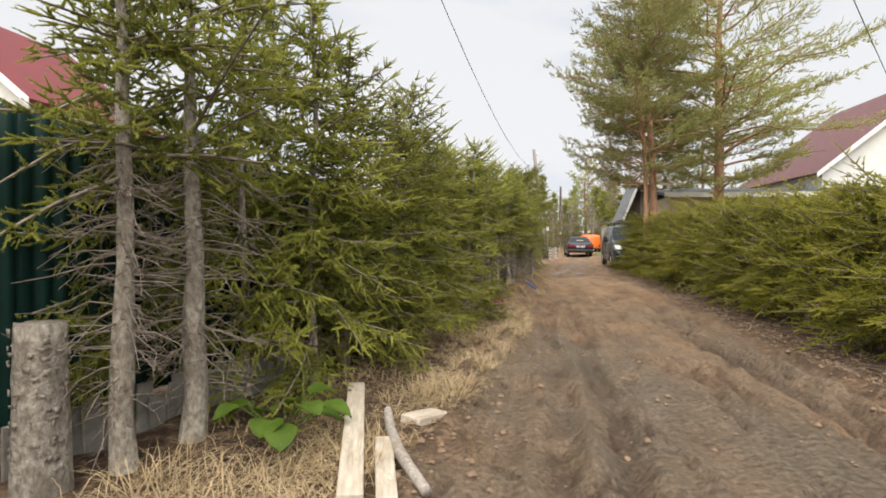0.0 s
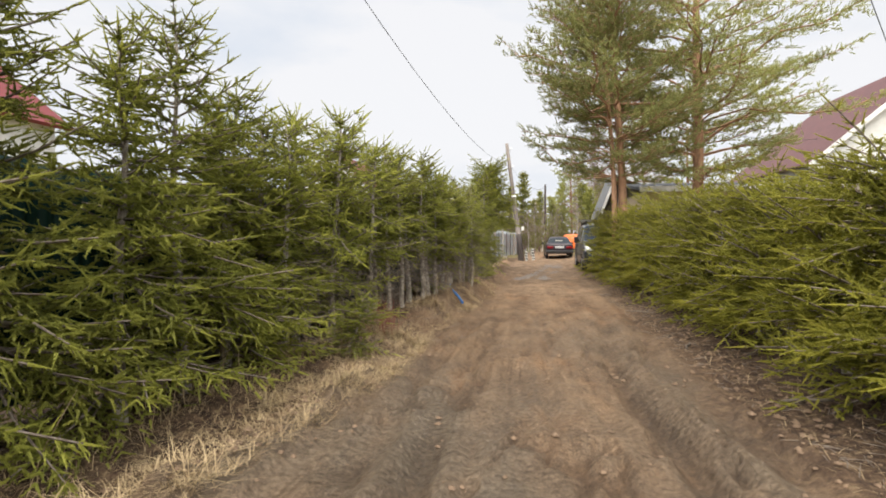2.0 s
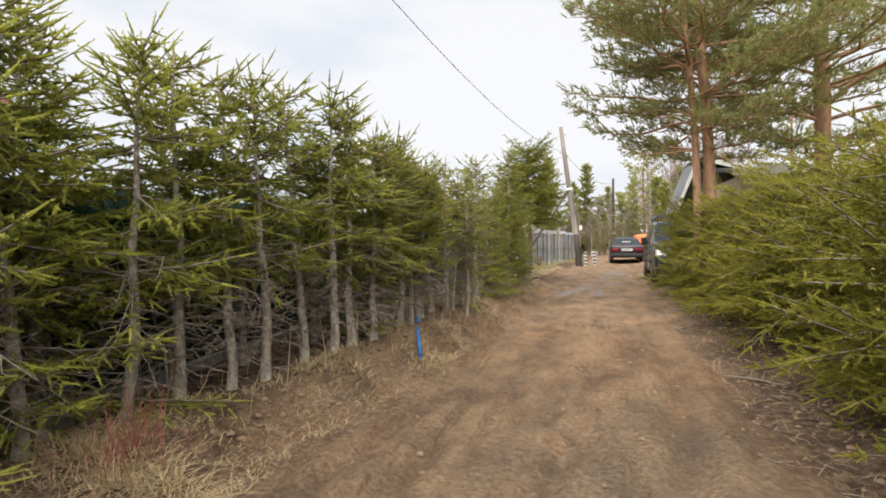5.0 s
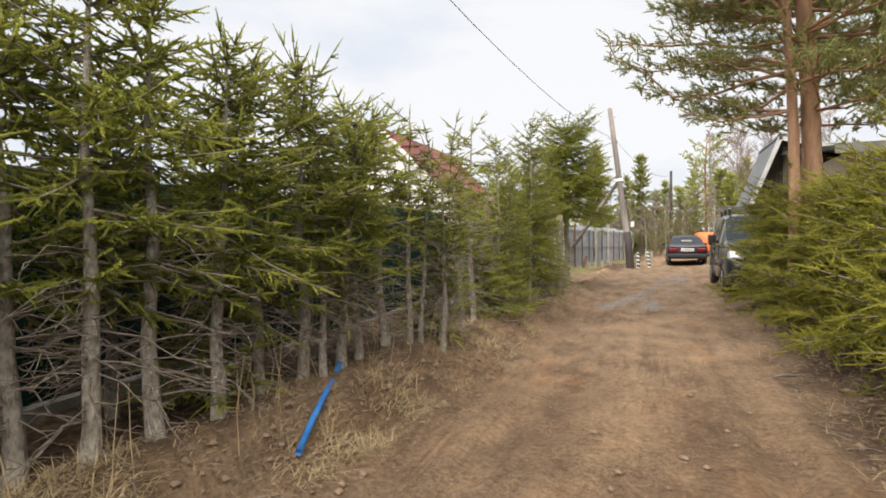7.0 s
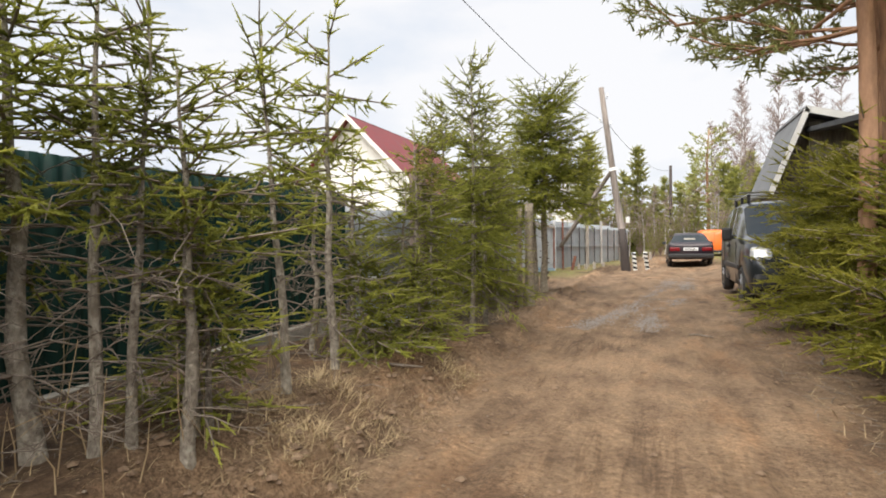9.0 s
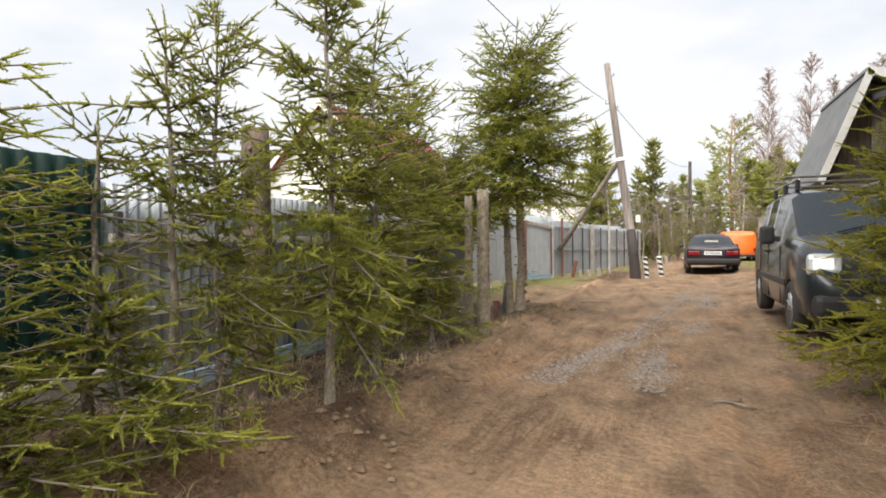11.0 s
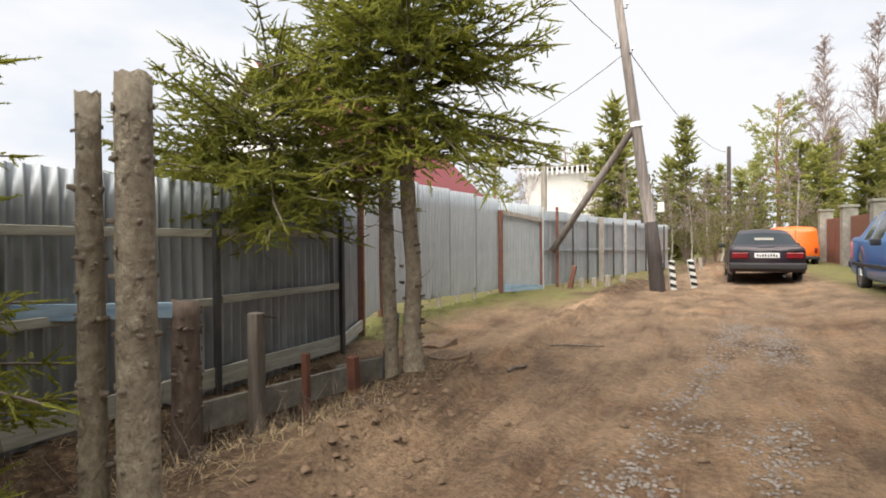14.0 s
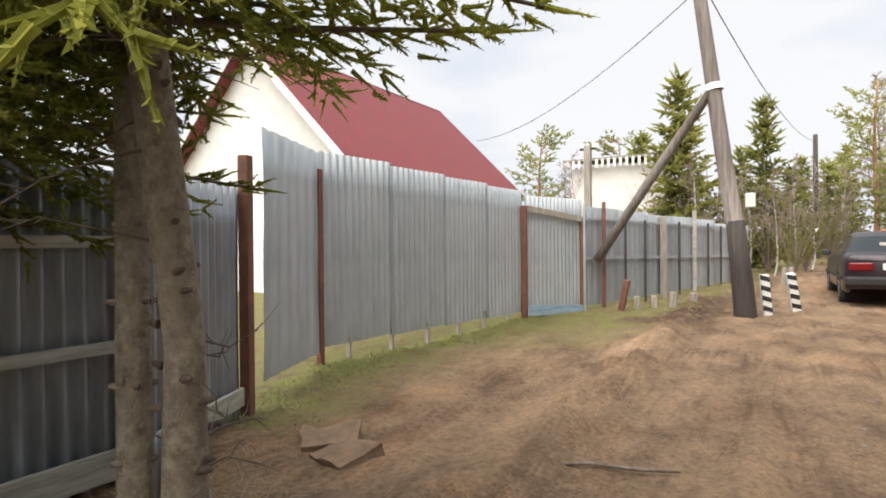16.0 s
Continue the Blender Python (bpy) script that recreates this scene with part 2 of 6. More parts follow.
M_CHROME = plain("roof_rack_metal", (0.62, 0.62, 0.62), 0.3, 0.8)

# ---------------------------------------------------------------- mesh tools
rng = np.random.default_rng(7)


def lattice(ix, iy, seed):
    h = (ix * 374761393 + iy * 668265263 + seed * 974634777) & 0xFFFFFFFF
    h = ((h ^ (h >> 13)) * 1274126177) & 0xFFFFFFFF
    return ((h ^ (h >> 16)) & 0xFFFF) / 65535.0


def vnoise(x, y, seed=0):
    ix, iy = np.floor(x).astype(np.int64), np.floor(y).astype(np.int64)
    fx, fy = x - ix, y - iy
    fx, fy = fx * fx * (3 - 2 * fx), fy * fy * (3 - 2 * fy)
    a, b = lattice(ix, iy, seed), lattice(ix + 1, iy, seed)
    c, d = lattice(ix, iy + 1, seed), lattice(ix + 1, iy + 1, seed)
    return (a * (1 - fx) + b * fx) * (1 - fy) + (c * (1 - fx) + d * fx) * fy - 0.5


def fbm(x, y, seed=0, octaves=4):
    t, a = 0, 1.0
    for o in range(octaves):
        t = t + a * vnoise(x * 2 ** o, y * 2 ** o, seed + o)
        a *= 0.5
    return t


def sstep(a, b, x):
    t = np.clip((x - a) / (b - a), 0, 1)
    return t * t * (3 - 2 * t)


def mesh_of(name, V, F):
    """A mesh from an array of points and arrays of equal-sided faces."""
    me = bpy.data.meshes.new(name)
    V = np.asarray(V, dtype=np.float32)
    groups = [np.asarray(f, dtype=np.int32) for f in (F if isinstance(F, (list, tuple)) else [F]) if len(f)]
    loops = np.concatenate([g.ravel() for g in groups])
    used = np.unique(loops)
    if len(used) < len(V):
        where = np.zeros(len(V), dtype=np.int32)
        where[used] = np.arange(len(used), dtype=np.int32)
        V, loops = V[used], where[loops]
    me.vertices.add(len(V))
    me.vertices.foreach_set("co", V.ravel())
    sizes = np.concatenate([np.full(len(g), g.shape[1], dtype=np.int32) for g in groups])
    me.loops.add(len(loops))
    me.loops.foreach_set("vertex_index", loops)
    me.polygons.add(len(sizes))
    me.polygons.foreach_set("loop_start", np.concatenate(([0], np.cumsum(sizes)[:-1])).astype(np.int32))
    me.update(calc_edges=True)
    return me


class Geo:
    """Collects tubes and blocks into one mesh."""

    def __init__(self):
        self.v, self.q, self.n = [], [], 0

    def add(self, V, Q):
        self.v.append(np.asarray(V, float))
        self.q.append(np.asarray(Q, int) + self.n)
        self.n += len(V)

    def tube(self, P, R, k=6, cap=True):
        P = np.asarray(P, float)
        R = np.broadcast_to(np.asarray(R, float), (len(P),))
        T = np.gradient(P, axis=0)
        T /= np.linalg.norm(T, axis=1)[:, None] + 1e-9
        ref = np.array([1.0, 0, 0]) if abs(T[0][2]) > 0.7 else np.array([0, 0, 1.0])
        U = np.cross(T, ref)
        U /= np.linalg.norm(U, axis=1)[:, None] + 1e-9
        W = np.cross(T, U)
        a = np.linspace(0, 2 * np.pi, k, endpoint=False)
        V = (P[:, None] + R[:, None, None] * (np.cos(a)[None, :, None] * U[:, None] + np.sin(a)[None, :, None] * W[:, None])).reshape(-1, 3)
        i, j = np.meshgrid(np.arange(len(P) - 1), np.arange(k), indexing="ij")
        j2 = (j + 1) % k
        Q = np.stack([i * k + j, i * k + j2, (i + 1) * k + j2, (i + 1) * k + j], -1).reshape(-1, 4)
        if cap and k in (4, 6, 8):
            ends = []
            for base in (0, (len(P) - 1) * k):
                for s in range(1, k - 2, 2):
                    ends.append([base, base + s, base + s + 1, base + s + 2])
            Q = np.concatenate([Q, np.array(ends)])
        self.add(V, Q)
        return self

    def box(self, c, s, rz=0.0, m=None):
        V = np.array([[x, y, z] for x in (-0.5, 0.5) for y in (-0.5, 0.5) for z in (-0.5, 0.5)]) * np.array(s)
        if rz:
            ca, sa = math.cos(radians(rz)), math.sin(radians(rz))
            V = V @ np.array([[ca, sa, 0], [-sa, ca, 0], [0, 0, 1]])
        V = V + np.array(c)
        self.add(V, [[0, 1, 3, 2], [4, 6, 7, 5], [0, 4, 5, 1], [2, 3, 7, 6], [0, 2, 6, 4], [1, 5, 7, 3]])
        return self

    def mesh(self, name):
        return mesh_of(name, np.concatenate(self.v), [np.concatenate(self.q)])


def part(name, data, material, parent=None, label="", m=None, smooth=False):
    """Links a mesh, a Geo or a bmesh as one object under a thing."""
    if isinstance(data, Geo):
        data = data.mesh(name)
    elif isinstance(data, bmesh.types.BMesh):
        me = bpy.data.meshes.new(name)
        data.to_mesh(me)
        data.free()
        data = me
    if not data.materials:
        data.materials.append(material)
    if smooth:
        data.polygons.foreach_set("use_smooth", np.ones(len(data.polygons), dtype=bool))
    ob = new(name, data)
    if parent:
        ob.parent = parent
    if m is not None:
        ob.matrix_basis = m
    if label:
        tagged(ob, label)
    return ob


def block(sx, sy, sz, bevel=0.006, rough=0.0, seg=1, cuts=0, seed=0):
    """A bmesh block with its base at z 0 and worn edges."""
    bm = bmesh.new()
    bmesh.ops.create_cube(bm, size=1)
    if cuts:
        bmesh.ops.subdivide_edges(bm, edges=bm.edges[:], cuts=cuts, use_grid_fill=True)
    for v in bm.verts:
        v.co = Vector((v.co.x * sx, v.co.y * sy, (v.co.z + 0.5) * sz))
    if bevel and not cuts:
        bmesh.ops.bevel(bm, geom=bm.edges[:], offset=bevel, segments=seg, profile=0.6, affect="EDGES")
    if rough:
        for v in bm.verts:
            v.co += noise.noise_vector(v.co * 6 + Vector((seed * 3.1, 0, 0))) * rough
    return bm


def thing(name, m, label, category, group="", kind=""):
    ob = new(name)
    ob.empty_display_size = 0.1
    ob.matrix_basis = m
    return tagged(ob, label, category, group, kind)


# ---------------------------------------------------------------- ground


def row_x(y):
    """The line of the tree row beside the lane."""
    return np.interp(y, [-5, 2.5, 6, 9, 10.3, 11, 12.2, 13.4, 14.7, 15.6, 18.4, 20, 22, 26], [-3.2, -2.4, -1.75, -1.3, -1.25, -1.02, -0.82, -0.70, -0.60, -0.45, -0.55, -0.45, -0.5, -0.55])


def ground_z(x, y):
    x, y = np.asarray(x, float), np.asarray(y, float)
    z = np.interp(y, [-10, 22, 27, 36, 45, 60, 120], [0.0, 0.0, 0.06, 0.11, 0.25, 0.5, 1.0])
    rx = row_x(y)
    bank = np.interp(y, [0, 3, 6, 9, 11, 13, 16.5, 18, 19, 22, 25, 27], [0.06, 0.06, 0.13, 0.22, 0.30, 0.39, 0.39, 0.30, 0.19, 0.09, 0.05, 0.0])
    z = z + bank * sstep(rx + 0.62, rx + 0.08, x)
    ditch = sstep(18.5, 20.5, y) * sstep(26.0, 25.0, y)
    z = z - 0.34 * ditch * np.exp(-((x + 1.15) / 0.26) ** 2)
    z = z + 0.16 * sstep(2.9, 4.2, x) * sstep(60, 30, y) * (0.55 + 0.45 * sstep(10, 24, y))
    return z


def lane_x(y):
    return np.interp(y, [-10, 3, 9, 16, 24, 36, 60], [0.9, 0.95, 1.3, 1.45, 1.7, 2.6, 4.2])


def relief(x, y):
    """Ruts, clods and trodden hollows of the earth."""
    c = lane_x(y)
    on = sstep(2.3, 1.7, np.abs(x - c))
    near = sstep(60, 30, y)
    wob = 0.12 * np.sin(y * 0.55) + 0.10 * fbm(y * 0.35, y * 0 + 3, 5, 2)
    z = 0.0
    for off, w, d in ((-0.85, 0.11, 0.050), (-0.60, 0.06, 0.028), (0.80, 0.13, 0.048), (0.52, 0.07, 0.020), (-1.25, 0.09, 0.022), (1.35, 0.12, 0.025), (0.05, 0.06, 0.016)):
        depth = d * (0.7 + 0.9 * fbm(y * 0.5 + off * 9, y * 0, 11, 2))
        u = (x - c - off - wob * (1 + 0.3 * off))
        z = z - depth * np.exp(-(u / w) ** 2) + 0.5 * depth * np.exp(-((np.abs(u) - 2.0 * w) / (0.7 * w)) ** 2)
    wet = sstep(17, 6, y)
    z = z * on * (0.75 + 1.9 * wet)
    z = z + on * (0.008 + 0.034 * wet) * fbm(x * 3.2, y * 1.5, 21, 3) + on * (0.006 + 0.034 * wet) * fbm(x * 6.5, y * 3.6, 31, 3)
    crack = np.abs(fbm(x * 2.6 + 0.25 * np.sin(y * 1.7), y * 0.55, 141, 3))
    z = z - on * (0.25 + wet) * 0.045 * np.exp(-(crack / 0.045) ** 2) + on * wet * 0.03 * np.exp(-((crack - 0.11) / 0.05) ** 2)
    pits = fbm(x * 6, y * 4.5, 151, 1)
    z = z + on * wet * (0.026 * np.maximum(0, pits - 0.12) - 0.024 * np.maximum(0, -pits - 0.2))
    side = 1 - on
    z = z + side * near * (0.06 * fbm(x * 1.6, y * 1.6, 41, 3) + 0.035 * fbm(x * 6.0, y * 6.0, 43, 2))
    edge = np.where(y < 9.5, c - 2.0, row_x(y) + 0.42)
    berm = np.exp(-((x - edge) / 0.24) ** 2)
    z = z + berm * near * (0.03 + 0.26 * np.abs(fbm(x * 3.0, y * 2.2, 51, 4)))
    return z


def top_z(x, y):
    return ground_z(x, y) + relief(np.asarray(x, float), np.asarray(y, float))


def spread(lo, hi, step, far, growth=1.28):
    mid = np.arange(lo, hi + step / 2, step)
    d, out_lo, out_hi, a, b = step, [], [], lo, hi
    while a > -far or b < far:
        d *= growth
        a, b = a - d, b + d
        out_lo.append(a), out_hi.append(b)
    return np.concatenate([out_lo[::-1], mid, out_hi])


def build_ground():
    xs, ys = spread(-3.0, 4.6, 0.055, 900), spread(0.6, 36.0, 0.08, 900)
    X, Y = np.meshgrid(xs, ys, indexing="ij")
    Z = top_z(X, Y)
    V = np.stack([X, Y, Z], -1).reshape(-1, 3)
    n, k = X.shape
    i, j = np.meshgrid(np.arange(n - 1), np.arange(k - 1), indexing="ij")
    Q = np.stack([i * k + j, (i + 1) * k + j, (i + 1) * k + j + 1, i * k + j + 1], -1).reshape(-1, 4)
    me = mesh_of("ground", V, [Q])
    me.polygons.foreach_set("use_smooth", np.ones(len(me.polygons), dtype=bool))
    c = lane_x(Y)
    lane = sstep(2.35, 1.75, np.abs(X - c) + 0.55 * (X > c) * sstep(20, 16, Y) + 0.5 * fbm(X * 1.3, Y * 0.9, 61, 3))
    yard = sstep(25.2, 26.2, Y) * sstep(33.5, 32.0, Y) * sstep(-3.2, -1.6, X + 0.8 * fbm(X, Y, 71, 3))
    lane = np.maximum(lane, yard * (X < 3)) * sstep(70, 45, Y)
    wet = sstep(15, 4, Y + 5 * fbm(X * 0.9, Y * 0.35, 81, 3)) * lane
    # mask of ruts and cracks: wet mud, and shade painted into the hollows
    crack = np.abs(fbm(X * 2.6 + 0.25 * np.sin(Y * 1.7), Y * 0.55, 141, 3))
    damp_shade = lane * (0.12 + 0.88 * wet) * np.clip(np.exp(-(crack / 0.03) ** 2) + 0.8 * sstep(-0.008, -0.055, relief(X, Y)), 0, 1)
    grass = sstep(25.5, 27.5, Y) * sstep(-1.2, -2.6, X + 0.9 * fbm(X * 1.2, Y * 1.2, 91, 3))
    grass = np.maximum(grass, sstep(29, 33, Y) * sstep(-0.2, -1.0, X - 0.14 * (Y - 33) + 0.8 * fbm(X * 1.2, Y * 1.2, 93, 3)))
    grass = np.maximum(grass, sstep(30, 34, Y) * sstep(4.0, 4.6, X))
    far = np.maximum(sstep(46, 60, Y), np.maximum(sstep(-4, -7, X), sstep(6, 9, X)))
    for name, A in (("lane", lane), ("wet", wet), ("damp_shade", damp_shade), ("dry", sstep(13, 20, Y + 3 * fbm(X * 0.7, Y * 0.5, 171, 3)) * lane), ("grass", np.maximum(grass, far))):
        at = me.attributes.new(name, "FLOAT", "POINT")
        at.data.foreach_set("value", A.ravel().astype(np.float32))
    m, nt, bsdf = nodes_of("earth")

    def attr(name):
        a = nt.nodes.new("ShaderNodeAttribute")
        a.attribute_name = name
        return a.outputs["Fac"]

    fine = noise_tex(nt, 26, 6, 0.7)
    mid = noise_tex(nt, 1.7, 8, 0.7, stretch=(1.0, 0.6, 1))
    big = noise_tex(nt, 0.45, 4, 0.6, stretch=(1.6, 0.5, 1))
    r_earth = ramp(nt, [(0.27, (0.055, 0.034, 0.020)), (0.42, (0.142, 0.090, 0.053)), (0.54, (0.205, 0.134, 0.079)), (0.66, (0.265, 0.168, 0.096)), (0.80, (0.32, 0.235, 0.155))])
    nt.links.new(mid.outputs["Fac"], r_earth.inputs["Fac"])
    r_grey = ramp(nt, [(0.3, (0.085, 0.064, 0.045)), (0.7, (0.178, 0.140, 0.098))])
    nt.links.new(fine.outputs["Fac"], r_grey.inputs["Fac"])
    r_big = ramp(nt, [(0.34, (0.25, 0.25, 0.25)), (0.56, (1, 1, 1))])
    nt.links.new(big.outputs["Fac"], r_big.inputs["Fac"])
    wetfac = nt.nodes.new("ShaderNodeMath")
    wetfac.operation = "MULTIPLY"
    nt.links.new(attr("wet"), wetfac.inputs[0])
    nt.links.new(r_big.outputs["Color"], wetfac.inputs[1])
    col = mixc(nt, wetfac.outputs[0], r_earth.outputs["Color"], r_grey.outputs["Color"])
    r_fine = ramp(nt, [(0.30, (0.56, 0.53, 0.50)), (0.44, (0.88, 0.87, 0.86)), (0.56, (1.06, 1.06, 1.06)), (0.72, (1.34, 1.32, 1.30))])
    nt.links.new(fine.outputs["Fac"], r_fine.inputs["Fac"])
    col = mixc(nt, 1.0, col, r_fine.outputs["Color"], "MULTIPLY")
    streak = noise_tex(nt, 1.0, 6, 0.65, stretch=(5.5, 0.32, 1))
    r_st = ramp(nt, [(0.36, (0.86, 0.85, 0.84)), (0.43, (0.96, 0.96, 0.96)), (0.6, (1.04, 1.04, 1.04)), (0.68, (1.15, 1.15, 1.15))])
    nt.links.new(streak.outputs["Fac"], r_st.inputs["Fac"])
    col = mixc(nt, 1.0, col, r_st.outputs["Color"], "MULTIPLY")
    rust = noise_tex(nt, 0.8, 7, 0.7, stretch=(1.5, 0.45, 1))
    r_rust = ramp(nt, [(0.52, (0, 0, 0)), (0.66, (0.75, 0.75, 0.75))])
    nt.links.new(rust.outputs["Fac"], r_rust.inputs["Fac"])
    col = mixc(nt, r_rust.outputs["Color"], col, mixc(nt, 1.0, col, (1.14, 0.98, 0.84), "MULTIPLY"))
    lines = noise_tex(nt, 1.0, 5, 0.6, stretch=(4.0, 0.30, 1))
    r_li = ramp(nt, [(0.455, (1, 1, 1)), (0.49, (0.66, 0.63, 0.60)), (0.51, (0.68, 0.65, 0.62)), (0.535, (1.08, 1.08, 1.08))])
    nt.links.new(lines.outputs["Fac"], r_li.inputs["Fac"])
    where = noise_tex(nt, 0.7, 4, 0.6)
    r_wh = ramp(nt, [(0.46, (0.0, 0.0, 0.0)), (0.62, (0.8, 0.8, 0.8))])
    nt.links.new(where.outputs["Fac"], r_wh.inputs["Fac"])
    col = mixc(nt, r_wh.outputs["Color"], col, mixc(nt, 1.0, col, r_li.outputs["Color"], "MULTIPLY"))
    crumb = noise_tex(nt, 70, 5, 0.75)
    scatter = noise_tex(nt, 1.3, 6, 0.7, stretch=(1.0, 0.5, 1))
    r_cr = ramp(nt, [(0.40, (0.50, 0.46, 0.43)), (0.52, (1.0, 1.0, 1.0)), (0.66, (1.25, 1.25, 1.25))])
    nt.links.new(crumb.outputs["Fac"], r_cr.inputs["Fac"])
    r_sc = ramp(nt, [(0.42, (0.15, 0.15, 0.15)), (0.60, (1, 1, 1))])
    nt.links.new(scatter.outputs["Fac"], r_sc.inputs["Fac"])
    col = mixc(nt, r_sc.outputs["Color"], col, mixc(nt, 1.0, col, r_cr.outputs["Color"], "MULTIPLY"))
    # hollows multiplied darker, part moisture and part shade put into the colour
    col = mixc(nt, attr("damp_shade"), col, mixc(nt, 1.0, col, (0.56, 0.51, 0.47), "MULTIPLY"))
    # lane colour scaled brighter and slightly cooler beyond about y 13
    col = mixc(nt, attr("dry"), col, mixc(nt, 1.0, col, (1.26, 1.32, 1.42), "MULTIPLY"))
    litter = noise_tex(nt, 9, 8, 0.75)
    r_lit = ramp(nt, [(0.34, (0.026, 0.016, 0.011)), (0.5, (0.085, 0.052, 0.032)), (0.64, (0.20, 0.135, 0.078))])
    nt.links.new(litter.outputs["Fac"], r_lit.inputs["Fac"])
    col = mixc(nt, attr("lane"), r_lit.outputs["Color"], col)
    turf = noise_tex(nt, 5, 8, 0.7)
    r_turf = ramp(nt, [(0.35, (0.135, 0.10, 0.055)), (0.52, (0.175, 0.155, 0.06)), (0.68, (0.13, 0.165, 0.04))])
    nt.links.new(turf.outputs["Fac"], r_turf.inputs["Fac"])
    col = mixc(nt, attr("grass"), col, r_turf.outputs["Color"])
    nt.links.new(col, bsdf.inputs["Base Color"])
    rr = nt.nodes.new("ShaderNodeMapRange")
    rr.inputs["To Min"].default_value, rr.inputs["To Max"].default_value = 0.92, 0.46
    nt.links.new(wetfac.outputs[0], rr.inputs["Value"])
    nt.links.new(rr.outputs["Result"], bsdf.inputs["Roughness"])
    bsdf.inputs["Specular IOR Level"].default_value = 0.3
    bump = nt.nodes.new("ShaderNodeBump")
    bump.inputs["Strength"].default_value, bump.inputs["Distance"].default_value = 0.9, 0.045
    nt.links.new(litter.outputs["Fac"], bump.inputs["Height"])
    crumbs = nt.nodes.new("ShaderNodeTexVoronoi")
    crumbs.inputs["Scale"].default_value, crumbs.inputs["Randomness"].default_value = 16, 1.0
    tc = nt.nodes.new("ShaderNodeTexCoord")
    nt.links.new(tc.outputs["Object"], crumbs.inputs["Vector"])
    bump2 = nt.nodes.new("ShaderNodeBump")
    bump2.inputs["Strength"].default_value, bump2.inputs["Distance"].default_value = 0.5, 0.03
    bump2.invert = True
    nt.links.new(crumbs.outputs["Distance"], bump2.inputs["Height"])
    nt.links.new(bump.outputs["Normal"], bump2.inputs["Normal"])
    nt.links.new(bump2.outputs["Normal"], bsdf.inputs["Normal"])
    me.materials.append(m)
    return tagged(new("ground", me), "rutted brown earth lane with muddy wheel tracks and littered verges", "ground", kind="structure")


build_ground()

# ---------------------------------------------------------------- trees


def unit(a):
    return a / (np.linalg.norm(a, axis=-1, keepdims=True) + 1e-9)


def needles(P, D, L, k, length, width, r, spread_out=0.75, axis_w=1.6, young=None):
    """Needle-clad shoots: k pointed needles round each shoot and two crossed blades along it."""
    P, D, L = np.asarray(P, float), unit(np.asarray(D, float)), np.asarray(L, float)
    n = len(P)
    ref = np.where(np.abs(D[:, 2:3]) > 0.85, np.array([[1.0, 0, 0]]), np.array([[0, 0, 1.0]]))
    U = unit(np.cross(D, ref))
    W = np.cross(D, U)
    tris = []
    a0 = r.random(n) * 6.28
    for i in range(k):
        s = (i + 0.3) / k
        a = a0 + i * 2.4 + r.normal(0, 0.25, n)
        rad = np.cos(a)[:, None] * U + np.sin(a)[:, None] * W
        base = P + D * (L * s)[:, None]
        ln = length * (0.8 + 0.4 * r.random(n)) * (1 - 0.25 * s)
        tip = base + (rad * spread_out + D * 0.65) * ln[:, None]
        bw = np.cross(rad, D) * (width / 2)
        tris.append(np.stack([base - bw, base + bw, tip], 1))
    for side in (U, W):
        bw = side * (width * axis_w / 2)
        tris.append(np.stack([P - bw, P + bw, P + D * (L + length * 0.5)[:, None]], 1))
    V = np.concatenate(tris).reshape(-1, 3)
    me = mesh_of("crown", V, [np.arange(len(V)).reshape(-1, 3)])
    age = me.attributes.new("young", "FLOAT", "POINT")
    Y = np.full(n, 0.5) if young is None else np.asarray(young, float)
    age.data.foreach_set("value", np.repeat(np.tile(Y, k + 2), 3).astype(np.float32))
    return me


